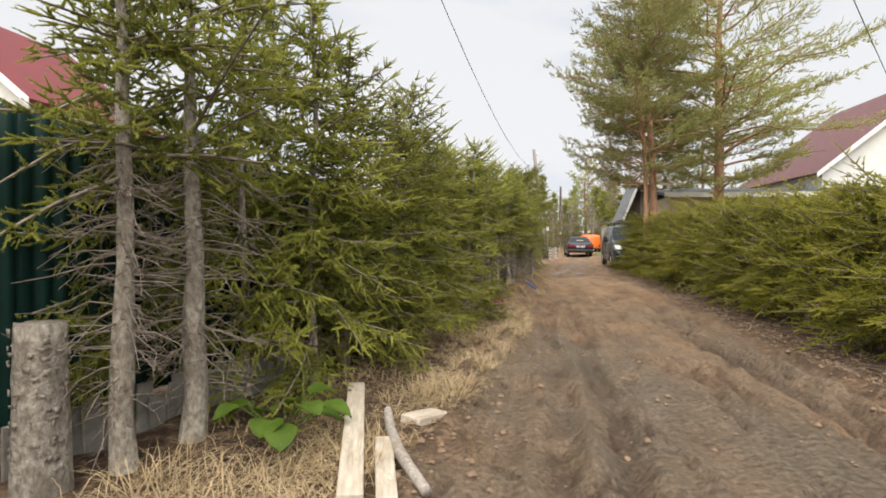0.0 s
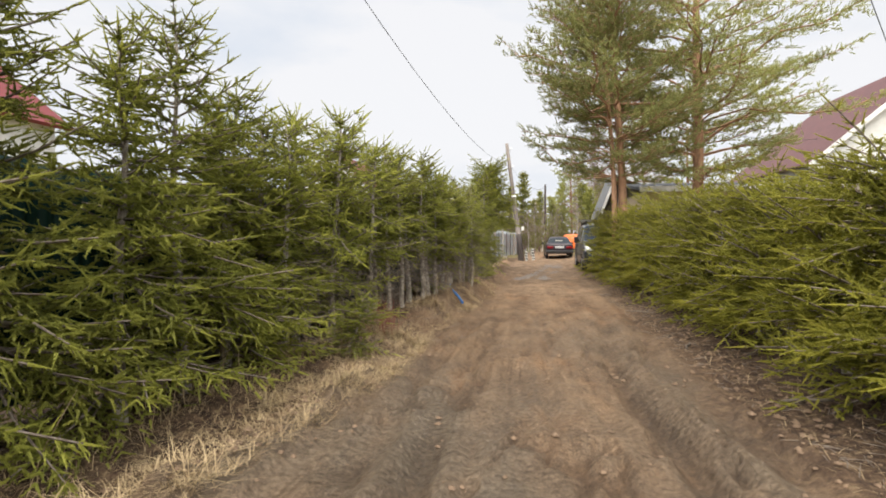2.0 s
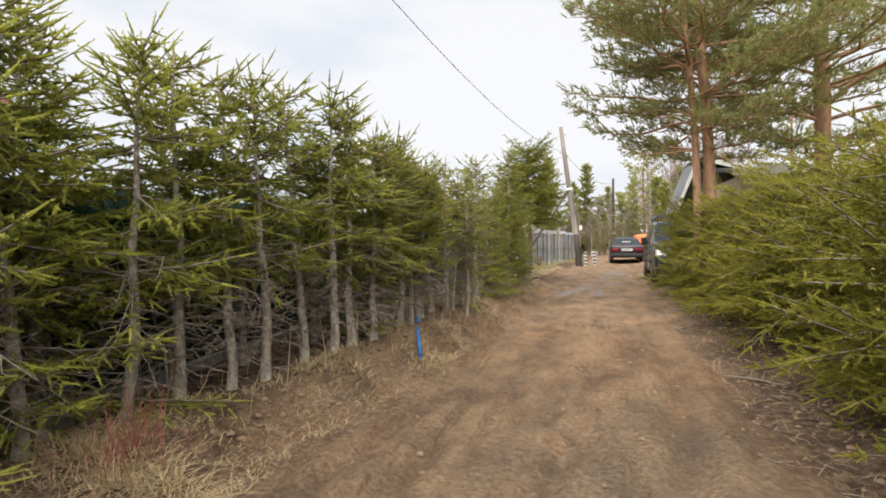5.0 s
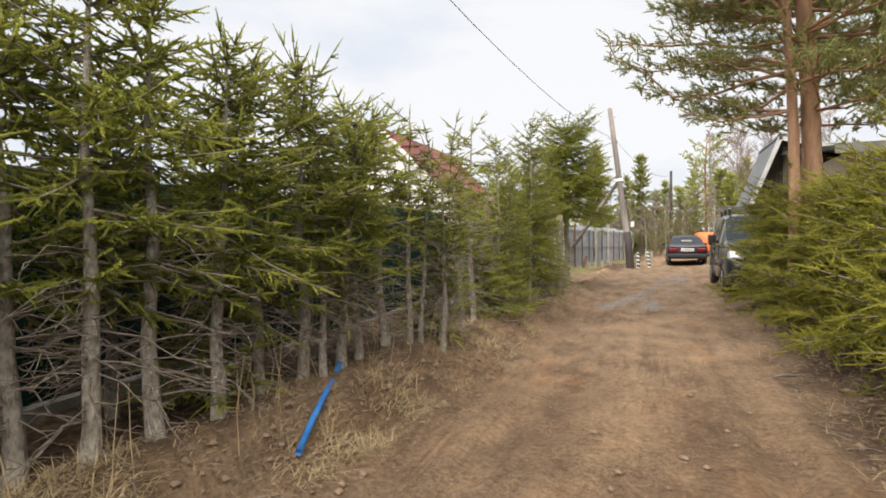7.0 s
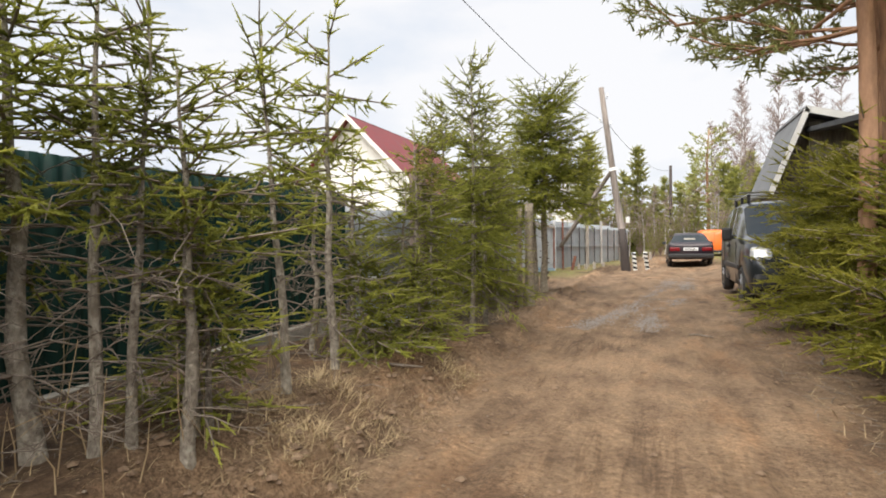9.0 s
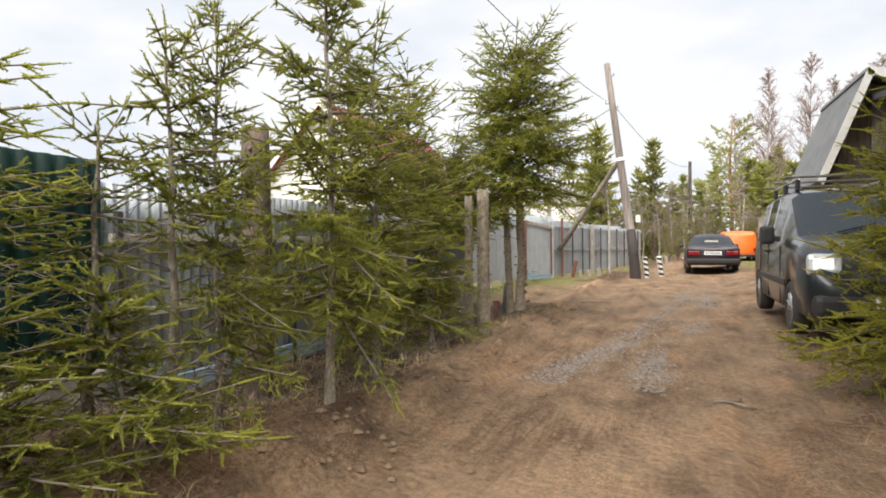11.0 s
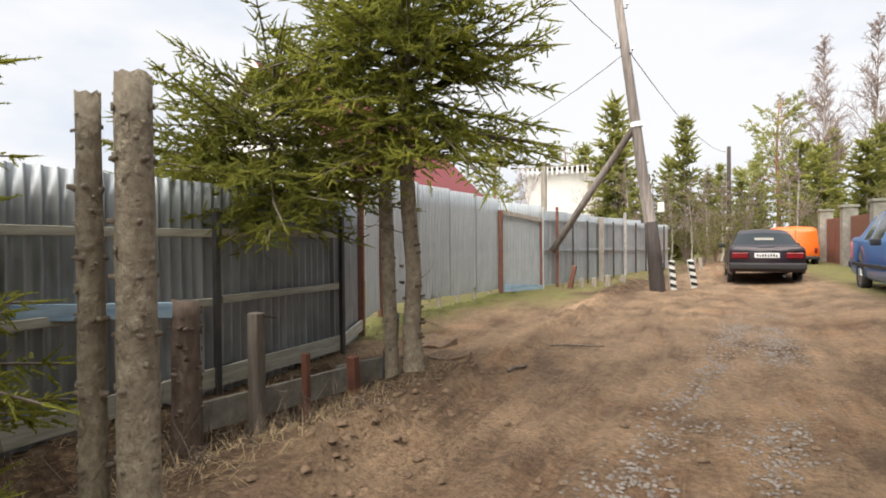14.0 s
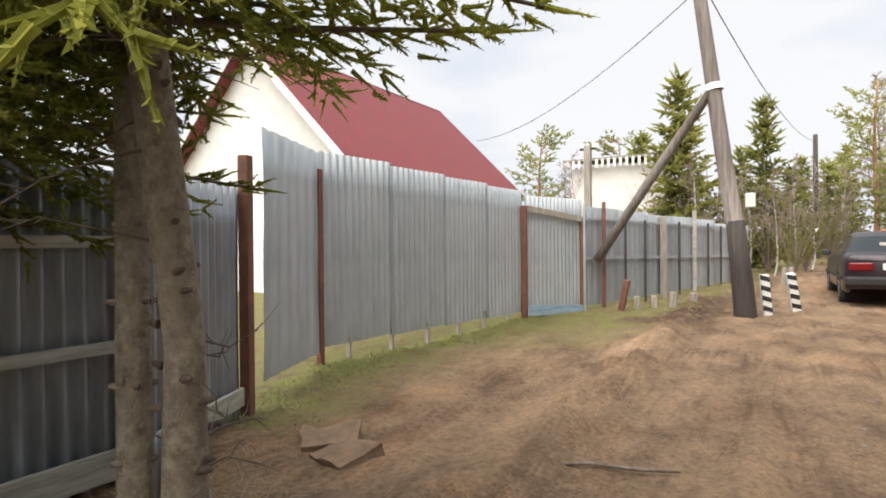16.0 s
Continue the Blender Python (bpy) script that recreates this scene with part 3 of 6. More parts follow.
def spruce_data(seed, h, bare, radius, top=1.0, gap=0.17, per=6, droop=0.25, twig_gap=0.085, shoot=0.105, k=9, nl=0.024, nw=0.0120, wild=0.24, shape=0.75, trunk_r=0.05, dead=26, lean=0.05, trim=None, lowbushy=False):
    """Meshes of one spruce: trunk, boughs and needles. top under 1 cuts the stem off at that share of its height."""
    r = np.random.default_rng(seed)
    zs = np.linspace(-0.12, h * top, 9)
    wob = np.cumsum(r.normal(0, 0.018 * lean / 0.05, (9, 2)), 0)
    wob -= wob[0]
    axis = np.column_stack([wob, zs])
    rad = trunk_r * (1 - 0.85 * np.clip(zs / h, 0, 1)) * (1 + 0.06 * r.normal(size=9))
    rad[0] *= 1.25
    trunk, bough = Geo(), Geo()
    trunk.tube(axis, rad, 8)
    P, D, L, A = [], [], [], []

    def at(z):
        return np.array([np.interp(z, zs, axis[:, 0]), np.interp(z, zs, axis[:, 1]), z])

    z = bare
    while z < h * top - 0.03:
        u = (z - bare) / max(h - bare, 0.1)
        for b in range(per + (r.random() < 0.4)):
            az = r.random() * 6.283
            zz = z + r.uniform(-0.5, 0.5) * gap
            if zz > h * top:
                continue
            ln = (radius * (1 - u) ** shape + 0.10) * r.uniform(0.65, 1.12)
            if u < 0.12 and not lowbushy:
                ln *= r.uniform(0.5, 1.0)
            out = np.array([math.cos(az), math.sin(az), 0])
            tilt = 0.75 * u * u - droop * (1 - u) + r.normal(0, wild)
            s = np.linspace(0, 1, 5)
            path = at(min(zz, h * top)) + out * (ln * s)[:, None]
            path[:, 2] += ln * (tilt * s + droop * 0.9 * np.maximum(0, s - 0.55) ** 1.3 - 0.05 * s)
            side = np.array([-out[1], out[0], 0])
            path += side * (ln * 0.10 * r.normal() * s ** 2)[:, None]
            if trim:
                path[:, 2] = np.minimum(path[:, 2], trim + 0.06 * r.random())
            bough.tube(path[::2], (0.004 + 0.011 * ln * (1 - s * 0.9))[::2], 4, cap=False)
            t = 0.16 if ln > 0.25 else 0.05
            while t < 1.0:
                p = np.array([np.interp(t, s, path[:, q]) for q in range(3)])
                ax = unit(path[min(4, int(t * 4) + 1)] - path[int(t * 4) if t < 1 else 3])
                tl = ln * (0.42 * (1 - t) + 0.10) * r.uniform(0.6, 1.15) + 0.03
                for sg in (-1, 1):
                    d = unit(ax * 0.75 + side * sg * r.uniform(0.6, 1.0) + np.array([0, 0, r.normal(-droop * 0.5, 0.38)]))
                    m = max(1, int(tl / (shoot * 0.66)))
                    for q in range(m):
                        f = q / m
                        pp = p + d * (tl * f) + np.array([0, 0, -0.12 * tl * f * f])
                        dd = d + r.normal(0, 0.30, 3) + side * (0.4 * (-1) ** q)
                        P.append(pp), D.append(dd), L.append(shoot * r.uniform(0.75, 1.25)), A.append(0.45 * t + 0.55 * (q + 0.6) / m)
                        if r.random() < 0.5:
                            P.append(pp), D.append(d - side * (0.7 * (-1) ** q) + r.normal(0, 0.15, 3)), L.append(shoot * r.uniform(0.5, 0.9)), A.append(0.45 * t + 0.4 * (q + 0.6) / m)
                t += twig_gap / ln * r.uniform(0.8, 1.25)
            P.append(path[-1]), D.append(path[-1] - path[-2]), L.append(shoot * 1.3), A.append(1.0)
        z += gap * r.uniform(0.8, 1.2) * (1 - 0.35 * u)
    if top >= 1:
        for q in range(5):
            P.append(at(h - 0.11 * q - 0.02)), D.append(np.array([r.normal(0, 0.08), r.normal(0, 0.08), 1.0])), L.append(shoot * 1.1), A.append(1.0)
    for q in range(dead):
        zz = r.uniform(0.12, 1.0) * max(bare, 0.5) + 0.1
        az, ln = r.random() * 6.283, r.uniform(0.18, 0.6)
        out = np.array([math.cos(az), math.sin(az), 0])
        s = np.linspace(0, 1, 4)
        path = at(zz) + out * (ln * s)[:, None] + r.normal(0, 0.03, (4, 3)) * s[:, None]
        path[:, 2] += ln * (r.normal(0.0, 0.22) * s - 0.25 * s * s)
        bough.tube(path, 0.006 * (1 - 0.75 * s), 4, cap=False)
        for b in range(3):
            f = r.uniform(0.35, 0.95)
            p = np.array([np.interp(f, s, path[:, c]) for c in range(3)])
            e = p + unit(out + r.normal(0, 0.6, 3)) * r.uniform(0.06, 0.2)
            bough.tube([p, (p + e) / 2 + r.normal(0, 0.012, 3), e], [0.003, 0.002, 0.001], 4, cap=False)
    return trunk.mesh("trunk"), bough.mesh("limbwork"), needles(P, D, L, k, nl, nw, r, young=A)


def tree(name, meshes, mats, m, label, category="tree", group=""):
    ob = thing(name, m, label, category, group)
    for nm, me, mt in zip(("trunk", "limbwork", "crown"), meshes, mats):
        tagged(part(nm, me, mt, ob), kind="" if nm == "trunk" else "stuff")
    ob.children[0].data.polygons.foreach_set("use_smooth", np.ones(len(ob.children[0].data.polygons), dtype=bool))
    return ob


SPRUCE = (M_BARK, M_TWIG, M_SPRUCE)
HEDGE = (M_BARK, M_TWIG, M_HEDGE)


def plant(kinds, spots, label, group, mats):
    """kinds: mesh sets; spots: (kind, x, y, turn, scale, height scale, lean). The first of each kind is built, the others are copies."""
    built = {}
    for kd, x, y, rz, sc, sz, lean in spots:
        if kd not in built:
            built[kd] = tree("spruce_tree", kinds[kd], mats, pose(x, y, float(ground_z(x, y)), lean, lean * 0.6, rz), label, "tree", group)
            built[kd].scale = (sc, sc, sz)
        else:
            m = pose(x, y, float(ground_z(x, y)), lean, lean * 0.6, rz)
            ob = copy_thing(built[kd], m)
            ob.scale = (sc, sc, sz)


# bushy trees at the beginning of the lane, green almost to the ground
bushy = [spruce_data(100 + i, 3.1, 0.28 + 0.3 * i, 1.0, gap=0.18, per=5, droop=0.22, shape=0.7, dead=14, lowbushy=True) for i in range(2)]
r0 = np.random.default_rng(3)
spots = []
for i, (y, dx, sz) in enumerate(((4.35, -0.2, 1.12), (5.1, -0.3, 1.0), (5.8, -0.1, 0.9), (6.55, -0.2, 0.98), (7.3, -0.4, 0.85), (8.0, -0.4, 0.8), (9.6, -0.4, 0.85))):
    spots.append((i % 2, float(row_x(y)) + dx, y, r0.uniform(0, 360), 0.95, sz, r0.uniform(-2, 2)))
for x, y, sz in ((-2.66, 3.95, 1.3), (-2.8, 4.8, 1.1), (-3.02, 3.1, 1.0)):
    spots.append((1, x, y, 60 * y, 0.62 + 0.9 * max(0, sz - 1.1), sz, 1))
plant(bushy, spots, "bushy young spruce with bright green boughs almost to the ground", "spruce row", SPRUCE)

# trees with bare stems: y, offset from the row, height, kind
stemmed = [spruce_data(200 + i, 2.4, 0.82 + 0.10 * i, 0.54, gap=0.155, per=5, droop=0.16, shape=0.55, dead=44, trunk_r=0.046) for i in range(3)]
thin = [spruce_data(220 + i, 2.4, 1.15 + 0.15 * i, 0.42, gap=0.2, per=4, droop=0.05, shape=0.45, dead=34, trunk_r=0.036, twig_gap=0.11, wild=0.3) for i in range(2)]
ROW = [(7.25, -0.35, 2.6), (7.8, -0.1, 2.4), (8.4, -0.3, 2.6), (8.75, -0.05, 2.7), (9.3, -0.2, 2.5), (9.8, 0.0, 2.4), (10.3, -0.05, 2.5), (10.7, -0.05, 2.45), (10.95, 0.02, 2.4),
       (11.6, -0.12, 2.55), (11.8, 0.03, 2.5), (12.15, 0.03, 2.35), (12.5, 0.07, 2.2), (12.95, -0.05, 2.1), (13.32, -0.02, 2.2), (13.7, 0.05, 1.95), (14.1, -0.06, 2.15), (14.65, -0.12, 2.1)]
spots = []
for i, (y, dx, h) in enumerate(ROW):
    spots.append((i % 3, float(row_x(y)) + dx, y, r0.uniform(0, 360), 0.86 + 0.16 * r0.random(), h / 2.4, r0.uniform(-3, 3)))
for i, (y, dx) in enumerate(((7.6, -0.5), (8.2, -0.6), (9.1, -0.55), (9.7, -0.5), (10.6, -0.45), (11.3, -0.5), (12.3, -0.5), (13.1, -0.55), (14.0, -0.45))):
    spots.append((i % 3, float(row_x(y)) + dx, y, r0.uniform(0, 360), 0.8, 0.85, r0.uniform(-3, 3)))
plant(stemmed, spots, "slender spruce, bare grey stem, dead twigs and green crown", "spruce row", SPRUCE)
spots = []
for i, (y, dx, h, w) in enumerate(((13.4, 0.10, 2.25, 0.8), (14.75, 0.06, 2.2, 0.8), (14.88, 0.10, 1.9, 0.7), (15.02, 0.25, 1.75, 0.95), (15.14, 0.16, 1.3, 0.5), (15.22, 0.16, 1.1, 0.5), (15.82, 0.09, 2.1, 0.85), (16.46, 0.04, 2.4, 0.95), (16.95, -0.45, 1.7, 0.8), (17.5, -0.4, 1.8, 0.9), (17.9, -0.1, 1.5, 0.8), (18.35, -0.1, 2.15, 0.8))):
    spots.append((i % 2, float(row_x(y)) + dx, y, 40 + i * 131, w, h / 2.4, (-4, 3, -2, 2)[i % 4]))
plant(thin, spots, "thin spruce, bare grey stem and a small open green crown", "spruce row", SPRUCE)
sprig = spruce_data(240, 1.0, 0.12, 0.42, gap=0.12, per=5, droop=0.05, shape=0.8, dead=4, trunk_r=0.014, lowbushy=True)
plant([sprig], [(0, float(row_x(y)) + dx, y, y * 97, 1.0, sz, 2) for y, dx, sz in ((8.3, 0.35, 0.6), (15.3, -0.1, 0.75), (16.9, 0.1, 0.9), (17.4, 0.12, 0.8), (18.0, 0.15, 0.8), (12.7, -0.2, 0.8))], "small bright green spruce seedling between the stems", "spruce seedlings", SPRUCE)

# looser trees further on
loose = [spruce_data(300 + i, 3.6, 0.55 + 0.2 * i, 0.95, gap=0.22, per=5, droop=0.1, shape=0.6, dead=20, trunk_r=0.042, twig_gap=0.105) for i in range(2)]
plant(loose, [(0, -0.58, 18.6, 40, 0.5, 0.66, 1), (1, -0.38, 19.38, 120, 0.80, 0.88, -1), (0, -0.42, 20.1, 200, 0.78, 0.76, 1), (1, -1.40, 21.55, 310, 0.95, 0.98, 1), (0, -1.04, 21.8, 80, 0.9, 0.95, 1), (1, -0.74, 21.98, 20, 0.7, 0.66, -1)],
      "young spruce with loose dark green boughs and thin stem", "spruce row", SPRUCE)

# two topped spruces at the start, with bare scaly stems
topped = spruce_data(400, 3.3, 1.75, 0.85, gap=0.24, per=4, droop=-0.25, shape=0.35, dead=110, trunk_r=0.08, twig_gap=0.12, wild=0.4)
plant([topped], [(0, -2.50, 2.95, 30, 1.0, 1.0, 1), (0, -2.62, 2.52, 160, 0.9, 0.98, -1)], "spruce with a bare scaly grey stem and many dead twigs", "spruce row", SPRUCE)

# big overhanging spruce beside the gate
big = spruce_data(500, 4.9, 2.0, 1.1, top=0.86, gap=0.125, per=7, droop=0.12, shape=0.2, dead=16, trunk_r=0.088, wild=0.3)
gs = tree("spruce_tree", big, (M_STEM, M_TWIG, M_SPRUCE), pose(-0.64, 25.52, 0.0, 2.0, -4.5, 70), "spreading spruce with dark overhanging boughs on a bare stem", "tree", "spruces by the gate")

qk = np.random.default_rng(77)
for e in range(26):
    a, z = qk.random() * 6.283, qk.uniform(0.2, 2.3)
    d = np.array([math.cos(a), math.sin(a), 0.2])
    rr = 0.088 * (1 - 0.17 * z)
    part("branch_knot", Geo().tube([d * rr * 0.8 + np.array([0, 0, z]), d * (rr + qk.uniform(0.01, 0.06)) + np.array([0, 0, z])], [0.017, 0.009], 6), M_BROWNBARK, gs)
low = spruce_data(510, 2.5, 1.5, 1.4, gap=0.11, per=7, droop=0.12, shape=0.3, dead=10, trunk_r=0.03, wild=0.18)
plant([low], [(0, -1.95, 25.1, 70, 1.0, 1.0, 1)], "small spruce with dark drooping boughs over the fence", "spruces by the gate", SPRUCE)

# trimmed spruce hedge on the other side
HX = lambda y: float(np.interp(y, [6, 9, 14, 18, 22], [3.95, 3.95, 4.0, 4.0, 3.9]))
hedge = [spruce_data(600 + i, 2.3, 0.24, 1.02, top=0.86, gap=0.14, per=6, droop=-0.24, shape=0.33, dead=8, trunk_r=0.04, lowbushy=True, wild=0.42, twig_gap=0.095, shoot=0.125, nl=0.033) for i in range(2)]
spots = []
for i in range(15):
    y = 6.0 + i * 1.08
    spots.append((i % 2, HX(y) + r0.uniform(-0.12, 0.12), y, r0.uniform(0, 360), 1.0 + 0.1 * r0.random(), 0.88 + 0.12 * r0.random(), 0))
spots.append((1, 3.85, 21.7, 140, 0.95, 0.9, 0))
plant(hedge, spots, "dense yellow-green spruce bush of a clipped hedge", "spruce hedge", HEDGE)


def pine_data(seed, h, bare, radius, stems, k=7, far=False):
    r = np.random.default_rng(seed)
    trunk, bough = Geo(), Geo()
    P, D, L = [], [], []
    for bx, by, lx, ly, hh, tr in stems:
        zs = np.linspace(-0.15, hh, 12)
        f = np.clip(zs / hh, 0, 1)
        axis = np.column_stack([bx + lx * f + 0.08 * np.sin(f * 7 + bx), by + ly * f + 0.08 * np.cos(f * 6), zs])
        trunk.tube(axis, tr * (1 - 0.8 * f ** 1.2) * (1 + 0.05 * r.normal(size=12)), 8)
        z = bare
        while z < hh - 0.1:
            u = (z - bare) / (hh - bare)
            for b in range(3):
                az = r.random() * 6.283
                ln = radius * (0.35 + 1.0 * math.sin(min(1.0, u * 1.25 + 0.18) * 2.6) ** 0.8 if u < 0.95 else 0.3) * r.uniform(0.5, 1.1)
                out = np.array([math.cos(az), math.sin(az), 0])
                s = np.linspace(0, 1, 6)
                p0 = np.array([np.interp(z, zs, axis[:, 0]), np.interp(z, zs, axis[:, 1]), z])
                path = p0 + out * (ln * s)[:, None] + np.cumsum(r.normal(0, 0.045 * ln, (6, 3)), 0) * (s[:, None] > 0)
                path[:, 2] += ln * (0.1 + 0.5 * u) * s + ln * 0.12 * s * s
                bough.tube(path, 0.007 + 0.010 * ln * (1 - s), 4, cap=False)
                side = np.array([-out[1], out[0], 0])
                t = 0.3
                while t <= 1.0:
                    p = np.array([np.interp(t, s, path[:, c]) for c in range(3)])
                    for sg in (-1, 1):
                        tl = ln * 0.42 * (1.1 - t) * r.uniform(0.5, 1.2) + 0.15
                        d = unit(out * 0.8 + side * sg * r.uniform(0.5, 1.1) + np.array([0, 0, r.uniform(-0.1, 0.5)]))
                        if not far:
                            bough.tube([p, p + d * tl * 0.5, p + d * tl], [0.007, 0.005, 0.003], 4, cap=False)
                        for q in range(max(2, int(tl / 0.14))):
                            fq = (q + 0.6) / max(2, int(tl / 0.14))
                            for e in range(1 if far else 2):
                                P.append(p + d * tl * fq + r.normal(0, 0.05, 3)), D.append(d + r.normal(0, 0.5, 3) + np.array([0, 0, 0.45])), L.append(r.uniform(0.14, 0.24))
                    t += 0.30 / ln * r.uniform(0.8, 1.3)
            z += (0.34 if not far else 0.5) * r.uniform(0.7, 1.3)
    return trunk.mesh("trunk"), bough.mesh("limbwork"), needles(P, D, L, k, 0.17 if far else 0.095, 0.07 if far else 0.024, r, 0.8, 1.2)


PINE = (M_PINEBARK, M_PINEBARK, M_PINE)
tree("pine_tree", pine_data(700, 11, 3.1, 2.3, ((-0.14, 0, -0.4, -0.2, 10.5, 0.085), (0.12, 0.05, -0.35, 0.3, 11.5, 0.14), (0.02, 0.3, 0.1, 0.9, 9.5, 0.075))), PINE, pose(3.72, 19.6, 0.15), "tall pine with three reddish stems rising from the hedge", "tree", "roadside pines")
tree("pine_tree", pine_data(701, 12, 3.0, 3.7, ((0, 0, 0.2, 0.3, 12.5, 0.22),)), PINE, pose(6.43, 21.6, 0.15), "tall spreading pine with a reddish stem behind the hedge", "tree", "roadside pines")

# ---------------------------------------------------------------- fences
RIB = 0.115


def ribbed_mesh(name, width, height, pitch=RIB, depth=0.02, dent=0.006, seed=0, crest=0.42):
    """A trapezoid-ribbed metal sheet, base at z 0, from x 0 to width."""
    r = np.random.default_rng(seed)
    prof = []
    n = int(round(width / pitch))
    for i in range(n):
        x = i * pitch
        prof += [(x, 0), (x + pitch * crest, 0), (x + pitch * (crest + 0.12), depth), (x + pitch * 0.86, depth)]
    prof.append((width, 0))
    prof = np.array(prof)
    zs = np.linspace(0, height, 7)
    V = []
    for off in (0.0, 0.003):
        X = np.repeat(prof[:, 0][:, None], len(zs), 1)
        Y = np.repeat(prof[:, 1][:, None], len(zs), 1) + off + dent * fbm(X * 2 + seed, zs[None] * 2.5 + X * 0, seed, 2) * 2
        Zr = np.repeat(zs[None], len(prof), 0)
        V.append(np.stack([X, Y, Zr], -1).reshape(-1, 3))
    k, n0 = len(zs), len(prof) * len(zs)
    i, j = np.meshgrid(np.arange(len(prof) - 1), np.arange(k - 1), indexing="ij")
    Q = np.stack([i * k + j, (i + 1) * k + j, (i + 1) * k + j + 1, i * k + j + 1], -1).reshape(-1, 4)
    i2 = np.arange(len(prof) - 1)
    top = np.stack([i2 * k + k - 1, (i2 + 1) * k + k - 1, (i2 + 1) * k + k - 1 + n0, i2 * k + k - 1 + n0], -1)
    return mesh_of(name, np.concatenate(V), [np.concatenate([Q, Q[:, ::-1] + n0, top])])


def fence_run(root, a, b, z0a, z1a, z0b, z1b, mat, width=1.15, pitch=RIB, depth=0.02, seed=0, ragged=0.02, crest=0.42):
    """Ribbed sheets side by side from a to b, ribs away from the lane, as parts of root."""
    a, b = Vector(a), Vector(b)
    n = max(1, round((b - a).length / width))
    w = (b - a).length / n
    yaw = math.degrees(math.atan2((b - a).y, (b - a).x))
    r = np.random.default_rng(seed)
    for i in range(n):
        f, g = i / n, (i + 0.5) / n
        p = a.lerp(b, f)
        z0, z1 = z0a + (z0b - z0a) * g, z1a + (z1b - z1a) * g + r.uniform(-ragged, ragged)
        me = ribbed_mesh("sheet", w + 0.02, z1 - z0, pitch, depth, seed=seed * 10 + i, crest=crest)
        part("sheet", me, mat, root, m=pose(p.x, p.y, z0, 0, r.uniform(-0.3, 0.3), yaw))


def rail(root, name, a, b, w, h, mat, label=""):
    """A board from a to b, w deep and h high, with worn edges."""
    a, b = Vector(a), Vector(b)
    d = b - a
    bm = block(d.length, w, h, 0.004)
    for v in bm.verts:
        v.co.z -= h / 2
    yaw = math.degrees(math.atan2(d.y, d.x))
    tilt = -math.degrees(math.asin(d.z / d.length))
    c = (a + b) / 2
    return part(name, bm, mat, root, label, pose(c.x, c.y, c.z, 0, tilt, yaw))


def post(root, name, x, y, z0, z1, w, d, mat, yaw=0, lean=0, label=""):
    bm = block(w, d, z1 - z0, 0.004)
    return part(name, bm, mat, root, label, pose(x, y, z0, lean, 0, yaw))


# green sheet fence behind the tree row, on a concrete plinth
gf = thing("fence_1", pose(0, 0, 0), "dark green ribbed metal fence on a grey concrete plinth", "fence", kind="structure")
GF = [(-4.0, -3.0), (-3.35, 2.6), (-2.45, 7.0), (-1.95, 10.0), (-1.72, 13.0), (-1.68, 18.7)]
for i in range(len(GF) - 1):
    fence_run(gf, (*GF[i], 0), (*GF[i + 1], 0), 0.22, (2.1, 2.1, 1.95, 1.85, 1.82)[i], 0.22, (2.1, 1.95, 1.85, 1.82, 1.82)[i], M_GREENFENCE, seed=20 + i)
for i in range(2, len(GF) - 1):
    a, b = Vector((*GF[i], 0.18)), Vector((*GF[i + 1], 0.3))
    n = max(1, round((b - a).length / 1.5))
    for q in range(n):
        p, e = a.lerp(b, q / n), a.lerp(b, (q + 0.985) / n)
        rail(gf, "plinth_slab", p + Vector((0.06, 0, 0)), e + Vector((0.06, 0, 0)), 0.09, 0.36, M_CONCRETE)

# grey sheet fence nearer the gate
nf = thing("fence_2", pose(0, 0, 0), "grey ribbed metal fence with weathered wooden rails", "fence", kind="structure")
fence_run(nf, (-1.74, 18.75, 0), (-1.78, 26.0, 0), -0.02, 1.68, -0.02, 1.70, M_ZINC_DULL, seed=40, ragged=0.03, pitch=0.092, depth=0.042, crest=0.24)
fence_run(nf, (-1.78, 26.0, 0), (-2.2, 26.95, 0), -0.02, 1.68, 0.0, 1.68, M_ZINC_DULL, seed=41, ragged=0.03, pitch=0.092, depth=0.042, crest=0.24)
for y0, y1 in ((18.8, 21.6), (21.65, 24.3), (24.35, 25.95)):
    rail(nf, "rail", (-1.70, y0, 1.32), (-1.72, y1, 1.31), 0.04, 0.06, M_RAIL)
    rail(nf, "rail", (-1.70, y0, 0.80), (-1.72, y1, 0.79), 0.04, 0.06, M_RAIL)
rail(nf, "bottom_board", (-1.69, 18.8, 0.22), (-1.69, 22.6, 0.22), 0.03, 0.15, M_BLUEWOOD, "blue painted board")
rail(nf, "bottom_board", (-1.70, 22.65, 0.21), (-1.71, 25.95, 0.21), 0.03, 0.15, M_RAIL)
rail(nf, "bottom_board", (-1.73, 26.0, 0.22), (-2.15, 26.95, 0.22), 0.03, 0.13, M_RAIL)
for y in (18.85, 20.7, 22.6, 24.3, 25.9):
    post(nf, "post", -1.685, y, -0.1, 1.5, 0.045, 0.045, M_DARKMETAL)
post(nf, "post", -2.22, 27.05, -0.05, 1.95, 0.08, 0.08, M_RUST, 20)

